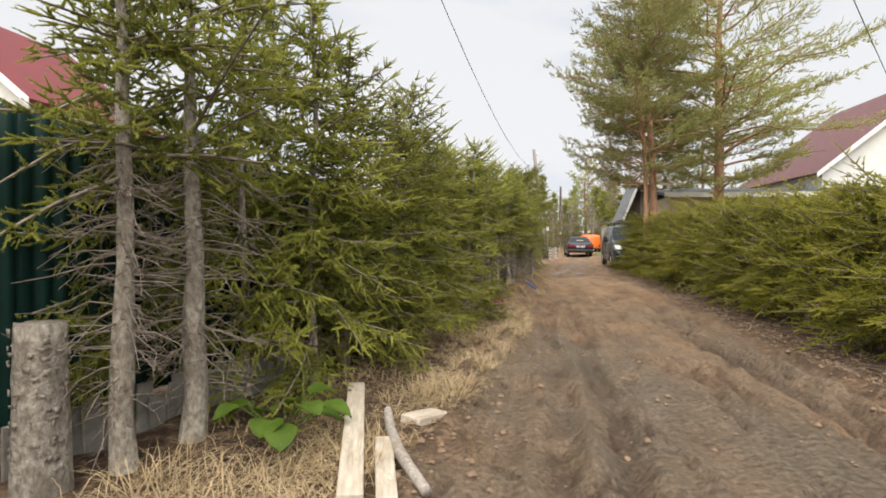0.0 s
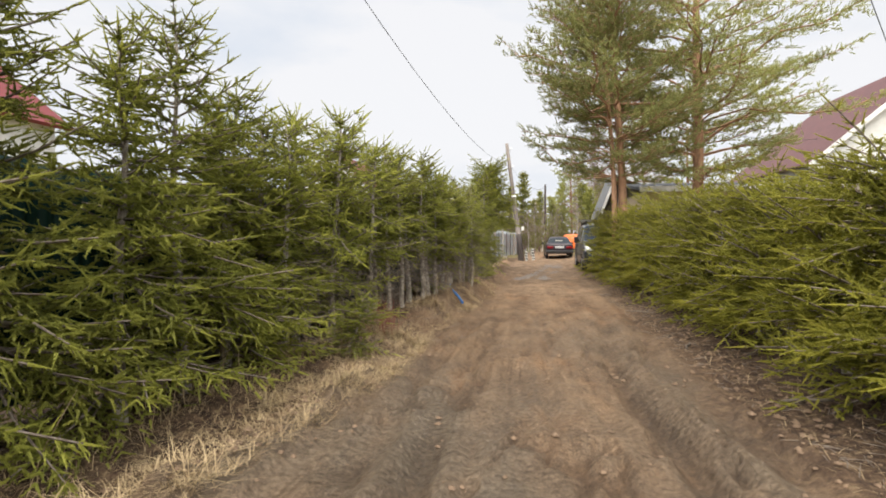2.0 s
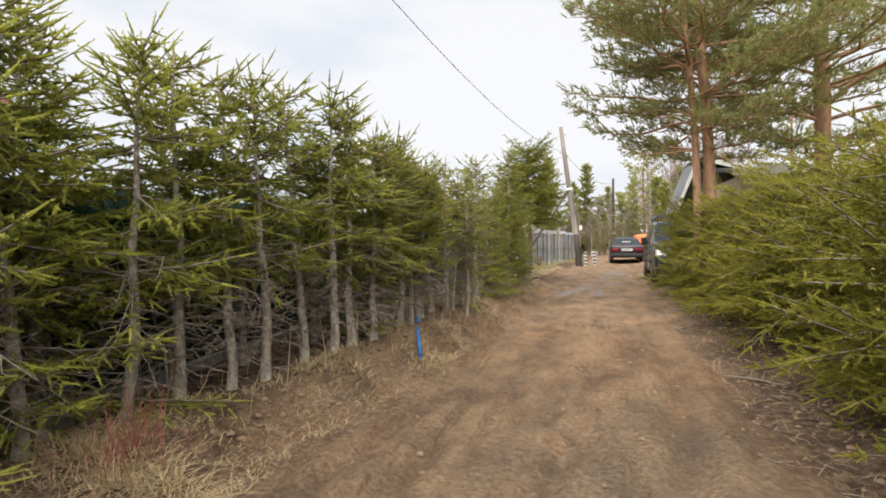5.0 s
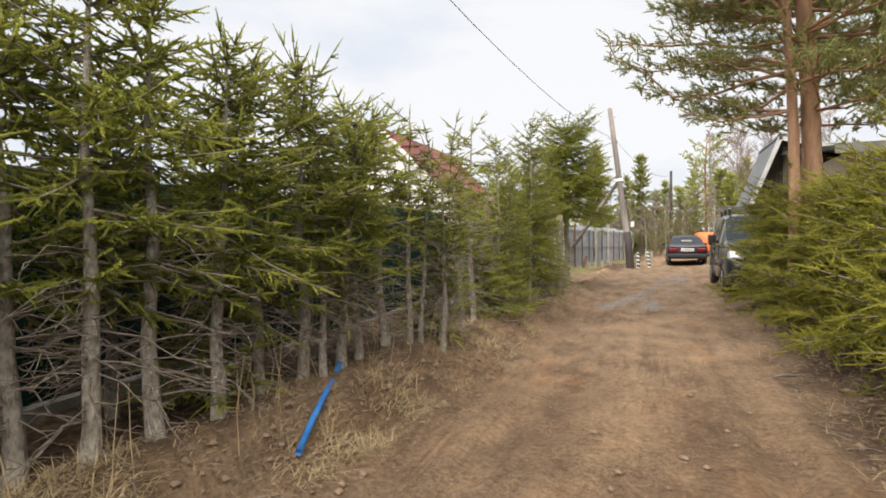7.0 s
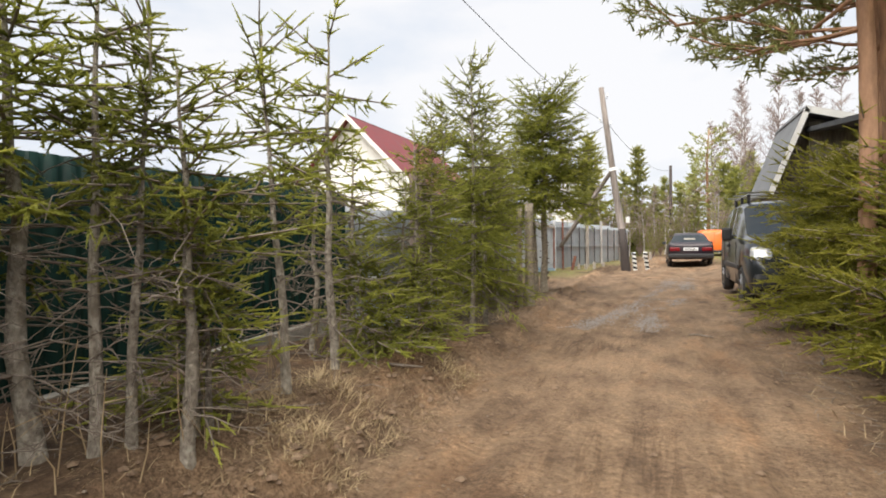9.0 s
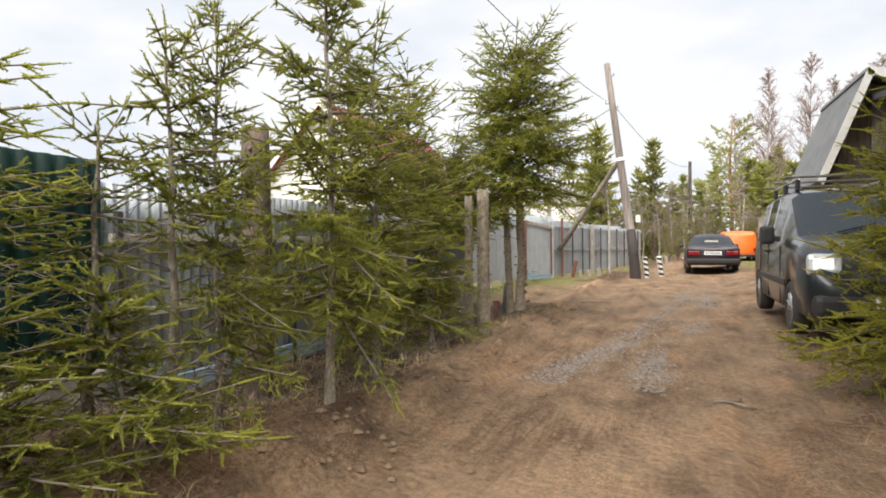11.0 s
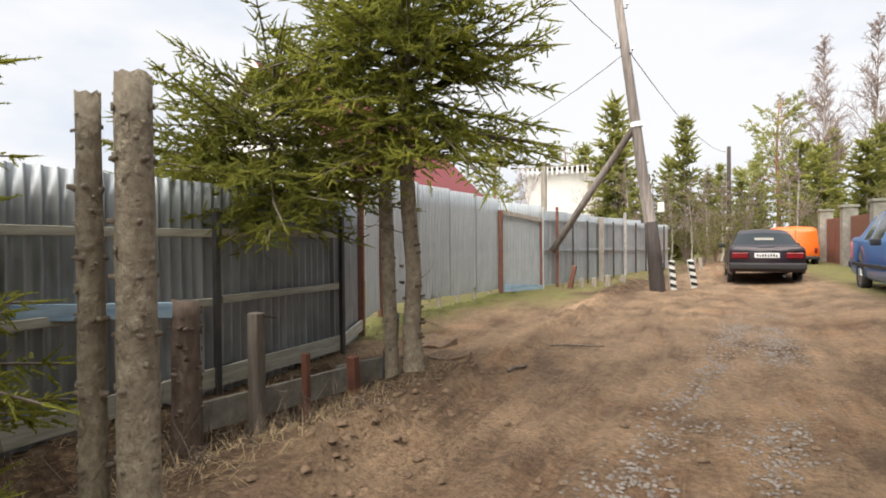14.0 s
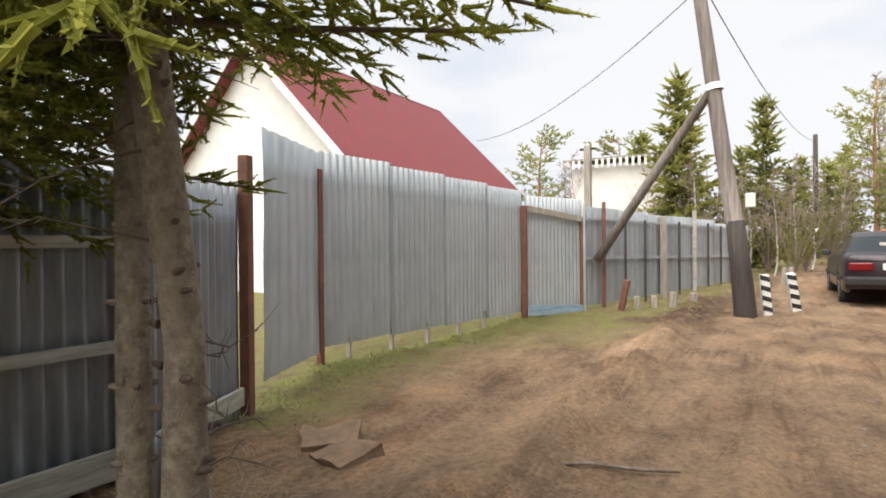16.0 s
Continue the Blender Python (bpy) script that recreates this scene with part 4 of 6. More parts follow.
# gate and sheet fence along the lane
gt = thing("gate", pose(0, 0, 0), "tall galvanised sheet gate on rusty brown posts", "gate", kind="structure")
Q0, G1, G2 = Vector((-2.80, 28.45, 0)), Vector((-2.39, 32.6, 0)), Vector((-1.86, 34.06, 0))
fence_run(gt, (-2.32, 27.3, 0), Q0, 0.2, 2.2, 0.26, 2.24, M_ZINC, width=1.3, pitch=0.2, depth=0.012, seed=50, ragged=0.0)
fence_run(gt, Q0, G1, 0.27, 2.25, 0.19, 2.13, M_ZINC, width=1.04, pitch=0.1, depth=0.022, seed=51, ragged=0.004)
post(gt, "post", Q0.x, Q0.y - 0.02, 0.0, 2.05, 0.06, 0.06, M_RUST)
for q in range(6):
    p = Q0.lerp(G1, (q + 0.6) / 6.2)
    post(gt, "short_stake", p.x - 0.03, p.y, -0.1, 0.32, 0.05, 0.04, M_GREYWOOD)
wk = thing("wicket_door", pose(0, 0, 0), "narrow grey sheet wicket with a diagonal board between red-brown posts", "gate", kind="structure")
fence_run(wk, G1 + Vector((0.03, 0.08, 0)), G2, 0.16, 2.12, 0.12, 2.02, M_ZINC, width=1.5, pitch=0.1, depth=0.028, seed=52)
post(wk, "post", G1.x + 0.05, G1.y, 0.0, 1.9, 0.09, 0.09, M_RUST, 10)
post(wk, "post", G2.x + 0.02, G2.y - 0.02, 0.0, 1.75, 0.06, 0.07, M_RUST, 10)
post(wk, "post", G2.x + 0.07, G2.y - 0.03, 0.0, 2.02, 0.04, 0.05, M_ZINC, 10)
rail(wk, "rail", (G1.x + 0.08, G1.y + 0.05, 1.86), (G2.x + 0.03, G2.y - 0.05, 1.72), 0.03, 0.1, M_GREYWOOD)
rail(wk, "threshold_board", (G1.x + 0.12, G1.y + 0.0, 0.22), (G2.x + 0.04, G2.y - 0.06, 0.12), 0.03, 0.16, M_BLUEWOOD, "leaning blue board")
lf = thing("fence_3", pose(0, 0, 0), "grey sheet fence along the lane with iron and timber posts", "fence", kind="structure")
E1 = Vector((0.45, 42.0, 0))
fence_run(lf, G2 + Vector((0.02, 0.06, 0)), E1, 0.16, 2.0, 0.28, 1.72, M_ZINC, width=1.2, pitch=0.2, depth=0.012, seed=53, ragged=0.03)
for zz in (1.74, 1.02):
    rail(lf, "rail", (G2.x + 0.06, G2.y + 0.05, zz), (E1.x + 0.06, E1.y, zz - 0.1), 0.03, 0.05, M_ZINC)
for q, (mt, w, ht) in enumerate(((M_RUST, 0.07, 2.05), (M_DARKMETAL, 0.045, 1.75), (M_DARKMETAL, 0.045, 1.75), (M_GREYWOOD, 0.13, 1.85), (M_DARKMETAL, 0.045, 1.75), (M_BIRCH, 0.08, 2.05), (M_DARKMETAL, 0.045, 1.75), (M_DARKMETAL, 0.045, 1.7), (M_GREYWOOD, 0.1, 1.7), (M_DARKMETAL, 0.045, 1.7))):
    p = G2.lerp(E1, (q + 0.75) / 10.5)
    post(lf, "post", p.x + 0.09, p.y, 0.0, ht, w, w, mt, 15)

# ---------------------------------------------------------------- poles and wires


def curve_tube(P, R, k=8):
    g = Geo()
    g.tube(P, R, k)
    return g


pa = thing("utility_pole", pose(0.70, 34.35, 0.08), "leaning weathered wooden pole with tarred foot and timber strut", "utility pole")
part("shaft", curve_tube([(-0.12, -0.02, 1.35), (-0.3, -0.07, 2.6), (-0.55, -0.13, 4.6), (-0.81, -0.2, 6.68)], [0.132, 0.12, 0.105, 0.09]), M_POLE, pa, smooth=True)
part("foot", curve_tube([(0.03, 0, -0.3), (0, 0, 0.0), (-0.06, -0.01, 0.75), (-0.14, -0.025, 1.55)], [0.175, 0.17, 0.152, 0.138]), M_TAR, pa, "dark tarred foot", smooth=True)
part("strut", curve_tube([(-0.42, -0.12, 3.72), (-1.2, -0.1, 2.6), (-2.35, -0.05, 0.9)], [0.075, 0.08, 0.085], 6), M_POLE, pa)
part("clamp", curve_tube([(-0.415, -0.1, 3.66), (-0.425, -0.1, 3.76)], 0.14), M_CERAMIC, pa, "white wire binding")
for zz, sx in ((6.3, 0.16), (5.45, -0.16), (5.3, 0.16)):
    xx = -0.12 - 0.103 * zz
    ins = part("hook", curve_tube([(xx, -0.17, zz), (xx + sx, -0.2, zz - 0.02), (xx + sx * 1.15, -0.2, zz + 0.09)], 0.012, 6), M_DARKMETAL, pa)
    part("insulator", curve_tube([(xx + sx * 1.15, -0.2, zz + 0.06), (xx + sx * 1.15, -0.2, zz + 0.15)], [0.035, 0.022]), M_CERAMIC, ins)
part("meter_box", block(0.14, 0.1, 0.22, 0.01), M_CERAMIC, pa, "small white box", pose(0.08, -0.12, 1.75))
pb = thing("utility_pole", pose(2.85, 57.5, 0.4), "thin dark utility pole with a light collar", "utility pole")
part("shaft", curve_tube([(0, 0, -0.3), (0, 0, 3), (0, 0, 6.2)], [0.14, 0.12, 0.1]), M_TAR, pb, smooth=True)
part("collar", curve_tube([(0, 0, 1.3), (0, 0, 1.55)], 0.15), M_CERAMIC, pb)


def wire(a, b, sag, r=0.012, name="overhead_wire", label="thin dark overhead wire"):
    a, b = np.array(a, float), np.array(b, float)
    s = np.linspace(0, 1, 24)
    P = a + (b - a) * s[:, None]
    P[:, 2] -= sag * 4 * s * (1 - s)
    tagged(part(name, curve_tube(P, r, 4), M_WIRE), label, "wire", "overhead wires", "structure")


wire((-0.13, 34.2, 5.62), (-4.25, -14.0, 12.4), 2.92, 0.009)
wire((0.06, 34.2, 5.4), (-8.5, 43.0, 5.2), 0.5, 0.009)
wire((0.15, 34.25, 5.4), (2.85, 57.5, 6.3), 0.6, 0.010)

wire((16.5, 27.0, 5.6), (-4.5, -3.0, 7.0), 0.3, 0.010)
wire((12.4, 26.4, 5.3), (5.65, 18.5, 4.4), 0.15, 0.008)

# ---------------------------------------------------------------- houses


def slab(P, th=0.12):
    """A flat roof or wall plane from four corners, with thickness."""
    P = [Vector(p) for p in P]
    n = (P[1] - P[0]).cross(P[3] - P[0]).normalized() * th
    bm = bmesh.new()
    a = [bm.verts.new(p) for p in P]
    b = [bm.verts.new(p - n) for p in P]
    bm.faces.new(a)
    bm.faces.new(b[::-1])
    for i in range(4):
        j = (i + 1) % 4
        bm.faces.new((a[j], a[i], b[i], b[j]))
    bmesh.ops.recalc_face_normals(bm, faces=bm.faces[:])
    return bm


def gable_house(m, label, w, l, eave, ridge, wall, roof, over=0.4):
    """A house with its gable towards -y, w wide in x, l long in y."""
    h = thing("house", m, label, "house")
    bm = bmesh.new()
    front = [(-w / 2, 0, -0.3), (w / 2, 0, -0.3), (w / 2, 0, eave), (0, 0, ridge - 0.05), (-w / 2, 0, eave)]
    a = [bm.verts.new(p) for p in front]
    b = [bm.verts.new((p[0], l, p[2])) for p in front]
    bm.faces.new(a)
    bm.faces.new(b[::-1])
    for i in range(5):
        j = (i + 1) % 5
        bm.faces.new((a[j], a[i], b[i], b[j]))
    bmesh.ops.recalc_face_normals(bm, faces=bm.faces[:])
    part("wall", bm, wall, h)
    k = (ridge - eave) / (w / 2)
    ex, ez = w / 2 + over, eave - over * k
    for s in (-1, 1):
        part("roof", slab([(0, -over, ridge + 0.1), (s * ex, -over, ez + 0.1), (s * ex, l + over, ez + 0.1), (0, l + over, ridge + 0.1)][::s]), roof, h)
        part("verge_board", slab([(0, -over - 0.03, ridge + 0.12), (s * ex, -over - 0.03, ez + 0.12), (s * ex, -over - 0.03, ez - 0.12), (0, -over - 0.03, ridge - 0.12)], 0.03), M_WHITE, h)
    return h


hl = gable_house(pose(-10.5, 34.2, 0.2), "white house with a steep red metal roof behind the fence", 6.4, 9.0, 3.2, 6.4, M_WHITE, M_REDROOF)
hr = gable_house(pose(-18.5, 14.0, 0.2), "house with a dark red metal tile roof behind the green fence", 7.5, 5, 5.2, 8.2, M_WHITE, M_REDROOF)
shed = thing("shed", pose(5.3, 23.6, 0.5), "long low shed of tan boards with a white eaves board", "shed")
part("wall", block(9.0, 4.5, 3.1, 0.01), M_TAN, shed, m=pose(4.5, 2.25, -0.5))
part("roof", slab([(-0.3, -0.4, 2.72), (9.3, -0.4, 2.72), (9.3, 5.0, 3.35), (-0.3, 5.0, 3.35)], 0.1), M_DARKROOF, shed)
part("eaves_board", block(9.6, 0.03, 0.2, 0.004), M_WHITE, shed, m=pose(4.5, -0.43, 2.55))
gable_house(pose(17.6, 27.0, 0.2), "white house with a dark brown roof behind the hedge", 10, 9, 4.4, 8.6, M_WHITE, M_BROWNROOF)

# ---------------------------------------------------------------- trees and scrub further off
FAR = (M_BARK, M_TWIG, M_FARTREE)
farsp = [spruce_data(800 + i, 6.5, 0.35, 1.45, gap=0.34, per=6, droop=0.12, shape=0.75, twig_gap=0.22, shoot=0.28, k=5, nl=0.12, nw=0.075, dead=0, trunk_r=0.09, lowbushy=True) for i in range(2)]


coarse = [spruce_data(810 + i, 6.5, 0.3, 1.5, gap=0.7, per=5, droop=0.12, shape=0.8, twig_gap=0.6, shoot=0.45, k=4, nl=0.2, nw=0.12, dead=0, trunk_r=0.09, lowbushy=True) for i in range(2)]


def far_spruces(spots, label, group, sets=None):
    first = {}
    for i, (x, y, h, w) in enumerate(spots):
        kd = i % 2
        m = pose(x, y, float(ground_z(x, y)), 0, 0, (i * 77) % 360)
        if kd in first:
            ob = copy_thing(first[kd], m)
        else:
            ob = first[kd] = tree("spruce_tree", (sets or farsp)[kd], FAR, m, label, "tree", group)
        ob.scale = (w * h / 6.5, w * h / 6.5, h / 6.5)


far_spruces([(-1.5, 43.8, 6.4, 0.95), (0.8, 49.0, 6.4, 0.8), (6.6, 53.8, 5.3, 1.15), (-3.4, 47, 5.2, 1.0), (8.3, 50, 5.5, 1.0), (2.6, 66, 6.0, 0.9), (5.2, 70, 7, 0.9), (9, 64, 7.5, 0.9), (-0.6, 60, 6.0, 0.9), (7.2, 47.5, 4.6, 1.35), (9.5, 46, 5.5, 1.2), (6.4, 57, 6, 1.2), (-2.6, 52, 6.5, 1.0), (3.6, 61, 5.0, 1.2), (1.8, 57, 4.5, 1.2)], "conical spruce at the far end of the lane", "distant spruces")
r1 = np.random.default_rng(12)
ring = []
for i in range(56):
    a = radians(-118 + i * 4.3 + r1.uniform(-1.5, 1.5))
    d = r1.uniform(72, 110)
    ring.append((1.5 + d * math.sin(a), 22 + d * math.cos(a), r1.uniform(5.5, 9), r1.uniform(0.9, 1.35)))
far_spruces(ring, "distant spruce at the edge of the wood", "distant wood", coarse)
fp = pine_data(820, 9, 2.4, 1.9, ((0, 0, 0.1, 0.1, 9.0, 0.15),), k=5, far=True)
fp1 = tree("pine_tree", fp, (M_PINEBARK, M_PINEBARK, M_PINE), pose(5.5, 60, 0.5), "distant pine with spreading blue-green boughs", "tree", "distant pines")
for x, y, s in ((-9.5, 52, 0.75), (-4.6, 49, 0.62), (13, 62, 0.9), (9.6, 34, 0.8)):
    copy_thing(fp1, pose(x, y, float(ground_z(x, y)), 0, 0, x * 40)).scale = (s, s, s)


def bare_tree_data(seed, h, spread_f=0.22, tr=0.09, n1=30, n2=5):
    """A leafless tree: a stem, limbs that rise steeply and fine twigs."""
    r = np.random.default_rng(seed)
    trunk, twigs = Geo(), Geo()
    zs = np.linspace(-0.1, h, 10)
    ax = np.column_stack([np.cumsum(r.normal(0, 0.05, 10)), np.cumsum(r.normal(0, 0.05, 10)), zs])
    trunk.tube(ax, tr * (1 - 0.93 * np.clip(zs / h, 0, 1)), 6)
    for i in range(n1):
        z = h * r.uniform(0.22, 0.95)
        ln = h * spread_f * r.uniform(0.5, 1.1) * (1.15 - z / h)
        az = r.random() * 6.283
        out = np.array([math.cos(az), math.sin(az), 1.3])
        p0 = np.array([np.interp(z, zs, ax[:, c]) for c in range(3)])
        s = np.linspace(0, 1, 5)
        path = p0 + unit(out) * (ln * s)[:, None] + np.cumsum(r.normal(0, 0.05 * ln, (5, 3)), 0) * (s[:, None] > 0)
        twigs.tube(path, 0.022 * (1 - 0.8 * s) * h / 9, 4, cap=False)
        for q in range(n2):
            f = r.uniform(0.25, 1.0)
            p = np.array([np.interp(f, s, path[:, c]) for c in range(3)])
            d = unit(out + r.normal(0, 0.75, 3)) * ln * r.uniform(0.25, 0.6)
            twigs.tube([p, p + d * 0.55 + r.normal(0, 0.04, 3), p + d + np.array([0, 0, -0.1 * ln])], [0.011 * h / 9, 0.008 * h / 9, 0.004], 4, cap=False)
            for w in range(3):
                e = p + d * r.uniform(0.3, 1.0)
                g = unit(d + r.normal(0, 0.35, 3)) * ln * 0.25
                twigs.tube([e, e + g * 0.5 + r.normal(0, 0.03, 3), e + g], [0.007, 0.005, 0.003], 4, cap=False)
    return trunk.mesh("trunk"), twigs.mesh("twig_work")


def bare_tree(data, m, label, group, first=None):
    if first:
        return copy_thing(first, m)
    ob = thing("birch_tree", m, label, "tree", group)
    part("trunk", data[0], M_BIRCH, ob)
    part("twig_work", data[1], M_BIRCHTWIG, ob)
    return ob


bt = bare_tree_data(840, 12.5, 0.2, 0.085, 64, 7)
b1 = bare_tree(bt, pose(7.6, 58.8, 0.5), "tall leafless birch with fine reddish twigs", "birches")
for x, y, s, rz in ((9.7, 57, 1.02, 70), (11.6, 60, 0.95, 150), (6.2, 64, 0.85, 210), (13.5, 58, 1.0, 20), (8.8, 66, 1.05, 300), (10.8, 52, 0.8, 250)):
    bare_tree(bt, pose(x, y, float(ground_z(x, y)), 0, 0, rz), "", "", b1).scale = (s, s, s)
bs = bare_tree_data(841, 4.6, 0.3, 0.045, 20, 4)
b2 = bare_tree(bs, pose(-5.0, 44.0, 0.2), "slender leafless young tree behind the fence", "bare saplings")
for x, y, s in ((-5.8, 45.2, 0.95), (1.6, 46.5, 0.9), (0.4, 45.5, 0.8), (2.2, 48, 0.85), (1.1, 44.6, 0.75), (-0.9, 43.0, 0.9), (5.2, 48.5, 1.0), (3.4, 52, 0.9), (-2.4, 42.8, 0.8), (5.8, 56, 1.1), (4.4, 62, 1.2), (0.6, 55, 1.0)):
    bare_tree(bs, pose(x, y, float(ground_z(x, y)), 0, 0, x * 50), "", "", b2).scale = (s, s, s)


def bush_data(seed, h, rad, n=260):
    """A shrub of upright rods with small young leaves."""
    r = np.random.default_rng(seed)
    rods = Geo()
    P, D, L = [], [], []
    for i in range(26):
        az, ln = r.random() * 6.283, r.uniform(0.6, 1.0) * h
        tip = np.array([math.cos(az) * rad * r.random(), math.sin(az) * rad * r.random(), ln])
        s = np.linspace(0, 1, 4)[:, None]
        path = tip * s + r.normal(0, 0.05, (4, 3)) * s
        rods.tube(path, [0.014, 0.011, 0.008, 0.003], 4, cap=False)
        for q in range(n // 26):
            f = r.uniform(0.25, 1.0)
            p = np.array([np.interp(f, s[:, 0], path[:, c]) for c in range(3)]) + r.normal(0, 0.14, 3)
            P.append(p), D.append(r.normal(0, 1, 3)), L.append(r.uniform(0.06, 0.13))
    return rods.mesh("stem_work"), needles(P, D, L, 5, 0.07, 0.04, r)


bd = bush_data(860, 2.4, 1.0)
bush0 = None
for x, y, s, rz in ((2.0, 46.5, 1.0, 0), (0.9, 46.5, 1.1, 90), (3.0, 51.5, 1.2, 200), (1.6, 44.3, 0.7, 40), (6.2, 49.5, 1.1, 300), (5.6, 51.5, 1.3, 30), (7.6, 46, 1.2, 120), (0.0, 44.2, 1.0, 250), (-0.6, 46, 1.6, 10), (4.2, 57, 1.4, 100), (7.0, 60, 1.5, 60)):
    m = pose(x, y, float(ground_z(x, y)), 0, 0, rz)
    if bush0 is None:
        bush0 = thing("shrub", m, "yellow-green spring shrub with thin upright rods", "shrub", "lane-end shrubs")
        part("stem_work", bd[0], M_BIRCHTWIG, bush0)
        part("leafage", bd[1], M_HAZEL, bush0)
        ob = bush0
    else:
        ob = copy_thing(bush0, m)
    ob.scale = (s, s, s)

# plank outbuilding with a steep dark roof behind the van
ob = thing("outbuilding", pose(4.0, 28.4, 0.0), "weathered plank outbuilding with a steep dark grey roof", "shed")
part("wall", block(5.0, 2.5, 2.4, 0.01), M_GREYWOOD, ob, m=pose(3.0, 1.36, -0.1))
bm = bmesh.new()
fr = [bm.verts.new(p) for p in ((0.45, 0.1, 2.3), (5.5, 0.1, 2.3), (5.5, 0.1, 2.78), (1.0, 0.1, 4.1))]
bk = [bm.verts.new((v.co.x, 2.6, v.co.z)) for v in fr]
bm.faces.new(fr), bm.faces.new(bk[::-1])
for i in range(4):
    bm.faces.new((fr[(i + 1) % 4], fr[i], bk[i], bk[(i + 1) % 4]))
bmesh.ops.recalc_face_normals(bm, faces=bm.faces[:])
part("gable", bm, M_DARKPLANK, ob)
part("roof", slab([(0.18, -0.35, 2.3), (0.93, -0.35, 4.22), (0.93, 2.9, 4.22), (0.18, 2.9, 2.3)], 0.08), M_GREYROOF, ob)
part("roof", slab([(0.9, -0.35, 4.26), (5.7, -0.35, 2.86), (5.7, 2.9, 2.86), (0.9, 2.9, 4.26)], 0.08), M_GREYROOF, ob)
part("verge_board", slab([(0.16, -0.38, 2.33), (0.91, -0.38, 4.25), (1.0, -0.38, 4.16), (0.25, -0.38, 2.24)], 0.03), M_WHITE, ob)
part("eaves_board", slab([(0.9, -0.38, 4.28), (5.7, -0.38, 2.88), (5.7, -0.38, 2.72), (0.9, -0.38, 4.12)], 0.03), M_WHITE, ob)
for q in range(14):
    part("plank", block(0.225, 0.025, 1.62 - 0.069 * q, 0.003), M_GREYWOOD, ob, m=pose(1.2 + q * 0.235, 0.085, 2.35))

# white outbuilding and a grey post beyond the sheet fence
wo = thing("outbuilding", pose(-5.4, 44.5, 0.2), "white outbuilding with a ribbed pale roof edge behind the fence", "shed")
part("wall", block(3.4, 3.0, 4.0, 0.02), M_WHITE, wo, m=pose(1.7, 1.5, -0.1))
part("roof", slab([(-0.2, -0.3, 4.15), (3.6, -0.3, 4.15), (3.6, 3.3, 4.5), (-0.2, 3.3, 4.5)], 0.08), M_CONCRETE, wo)
for q in range(17):
    part("eaves_slat", block(0.09, 0.03, 0.32, 0.003), M_WHITE, wo, m=pose(0.0 + q * 0.21, -0.33, 3.78))
gp = thing("post", pose(-2.35, 36.2, 0.1), "weathered grey timber post with a small insulator bracket", "post")
part("shaft", block(0.14, 0.14, 3.3, 0.01), M_GREYWOOD, gp)
br = part("bracket", block(0.34, 0.05, 0.05, 0.004), M_DARKMETAL, gp, m=pose(0, 0, 3.2))
for sx in (-0.13, 0.0, 0.13):
    part("insulator", curve_tube([(sx, 0, 0.05), (sx, 0, 0.14)], [0.035, 0.02]), M_CERAMIC, br)

# brown fence with stone pillars on the far side of the parked cars
bf = thing("fence_4", pose(0, 0, 0), "dark brown board fence between grey block pillars", "fence", kind="structure")
A, B = Vector((6.4, 34.5, 0)), Vector((5.75, 46.5, 0))
for q in range(5):
    p = A.lerp(B, q / 4)
    post(bf, "pillar", p.x, p.y, 0.1, 2.25, 0.42, 0.42, M_CONCRETE)
    post(bf, "pillar_cap", p.x, p.y, 2.25, 2.33, 0.5, 0.5, M_CONCRETE)
    if q < 4:
        for w in range(15):
            e = A.lerp(B, (q + (w + 1.6) / 17.2) / 4)
            part("board", block(0.025, 0.125, 1.65, 0.003), M_RUST, bf, m=pose(e.x, e.y, 0.3))

# ---------------------------------------------------------------- vehicles


def lathe_x(prof, k=28):
    """A ring turned round the x axis from (x, radius) pairs."""
    a = np.linspace(0, 2 * np.pi, k, endpoint=False)
    prof = np.array(prof)
    V = np.stack([np.repeat(prof[:, :1], k, 1), prof[:, 1:] * np.cos(a), prof[:, 1:] * np.sin(a)], -1).reshape(-1, 3)
    i, j = np.meshgrid(np.arange(len(prof) - 1), np.arange(k), indexing="ij")
    j2 = (j + 1) % k
    return V, np.stack([i * k + j, i * k + j2, (i + 1) * k + j2, (i + 1) * k + j], -1).reshape(-1, 4)


def wheel(root, x, y, r, side, width=0.19, spokes=9, rim_mat=None):
    """A tyre with a rim and spokes; side +1 faces +x."""
    w = width / 2
    V, Q = lathe_x([(-w, r * 0.62), (-w, r * 0.9), (-w * 0.75, r * 0.985), (0, r), (w * 0.75, r * 0.985), (w, r * 0.9), (w * 1.02, r * 0.68), (w * 0.8, r * 0.62)])
    wh = part("wheel", mesh_of("tyre", V, [Q]), M_TYRE, root, m=pose(x, y, r, 0, 0, 0 if side > 0 else 180), smooth=True)
    V, Q = lathe_x([(w * 0.80, r * 0.64), (w * 0.86, r * 0.60), (w * 0.45, r * 0.55), (w * 0.35, 0.02), (w * 0.35, 0.001)])
    rim = part("rim", mesh_of("rim", V, [Q]), rim_mat or M_RIM, wh)
    g = Geo()
    for s in range(spokes):
        a = 6.283 * s / spokes
        g.tube([(w * 0.62, 0.03 * math.cos(a), 0.03 * math.sin(a)), (w * 0.78, r * 0.58 * math.cos(a), r * 0.58 * math.sin(a))], [0.03, 0.022], 4)
    g.tube([(w * 0.4, 0, 0), (w * 0.75, 0, 0)], 0.05, 8)
    part("spokes", g, rim_mat or M_RIM, wh)
    return wh


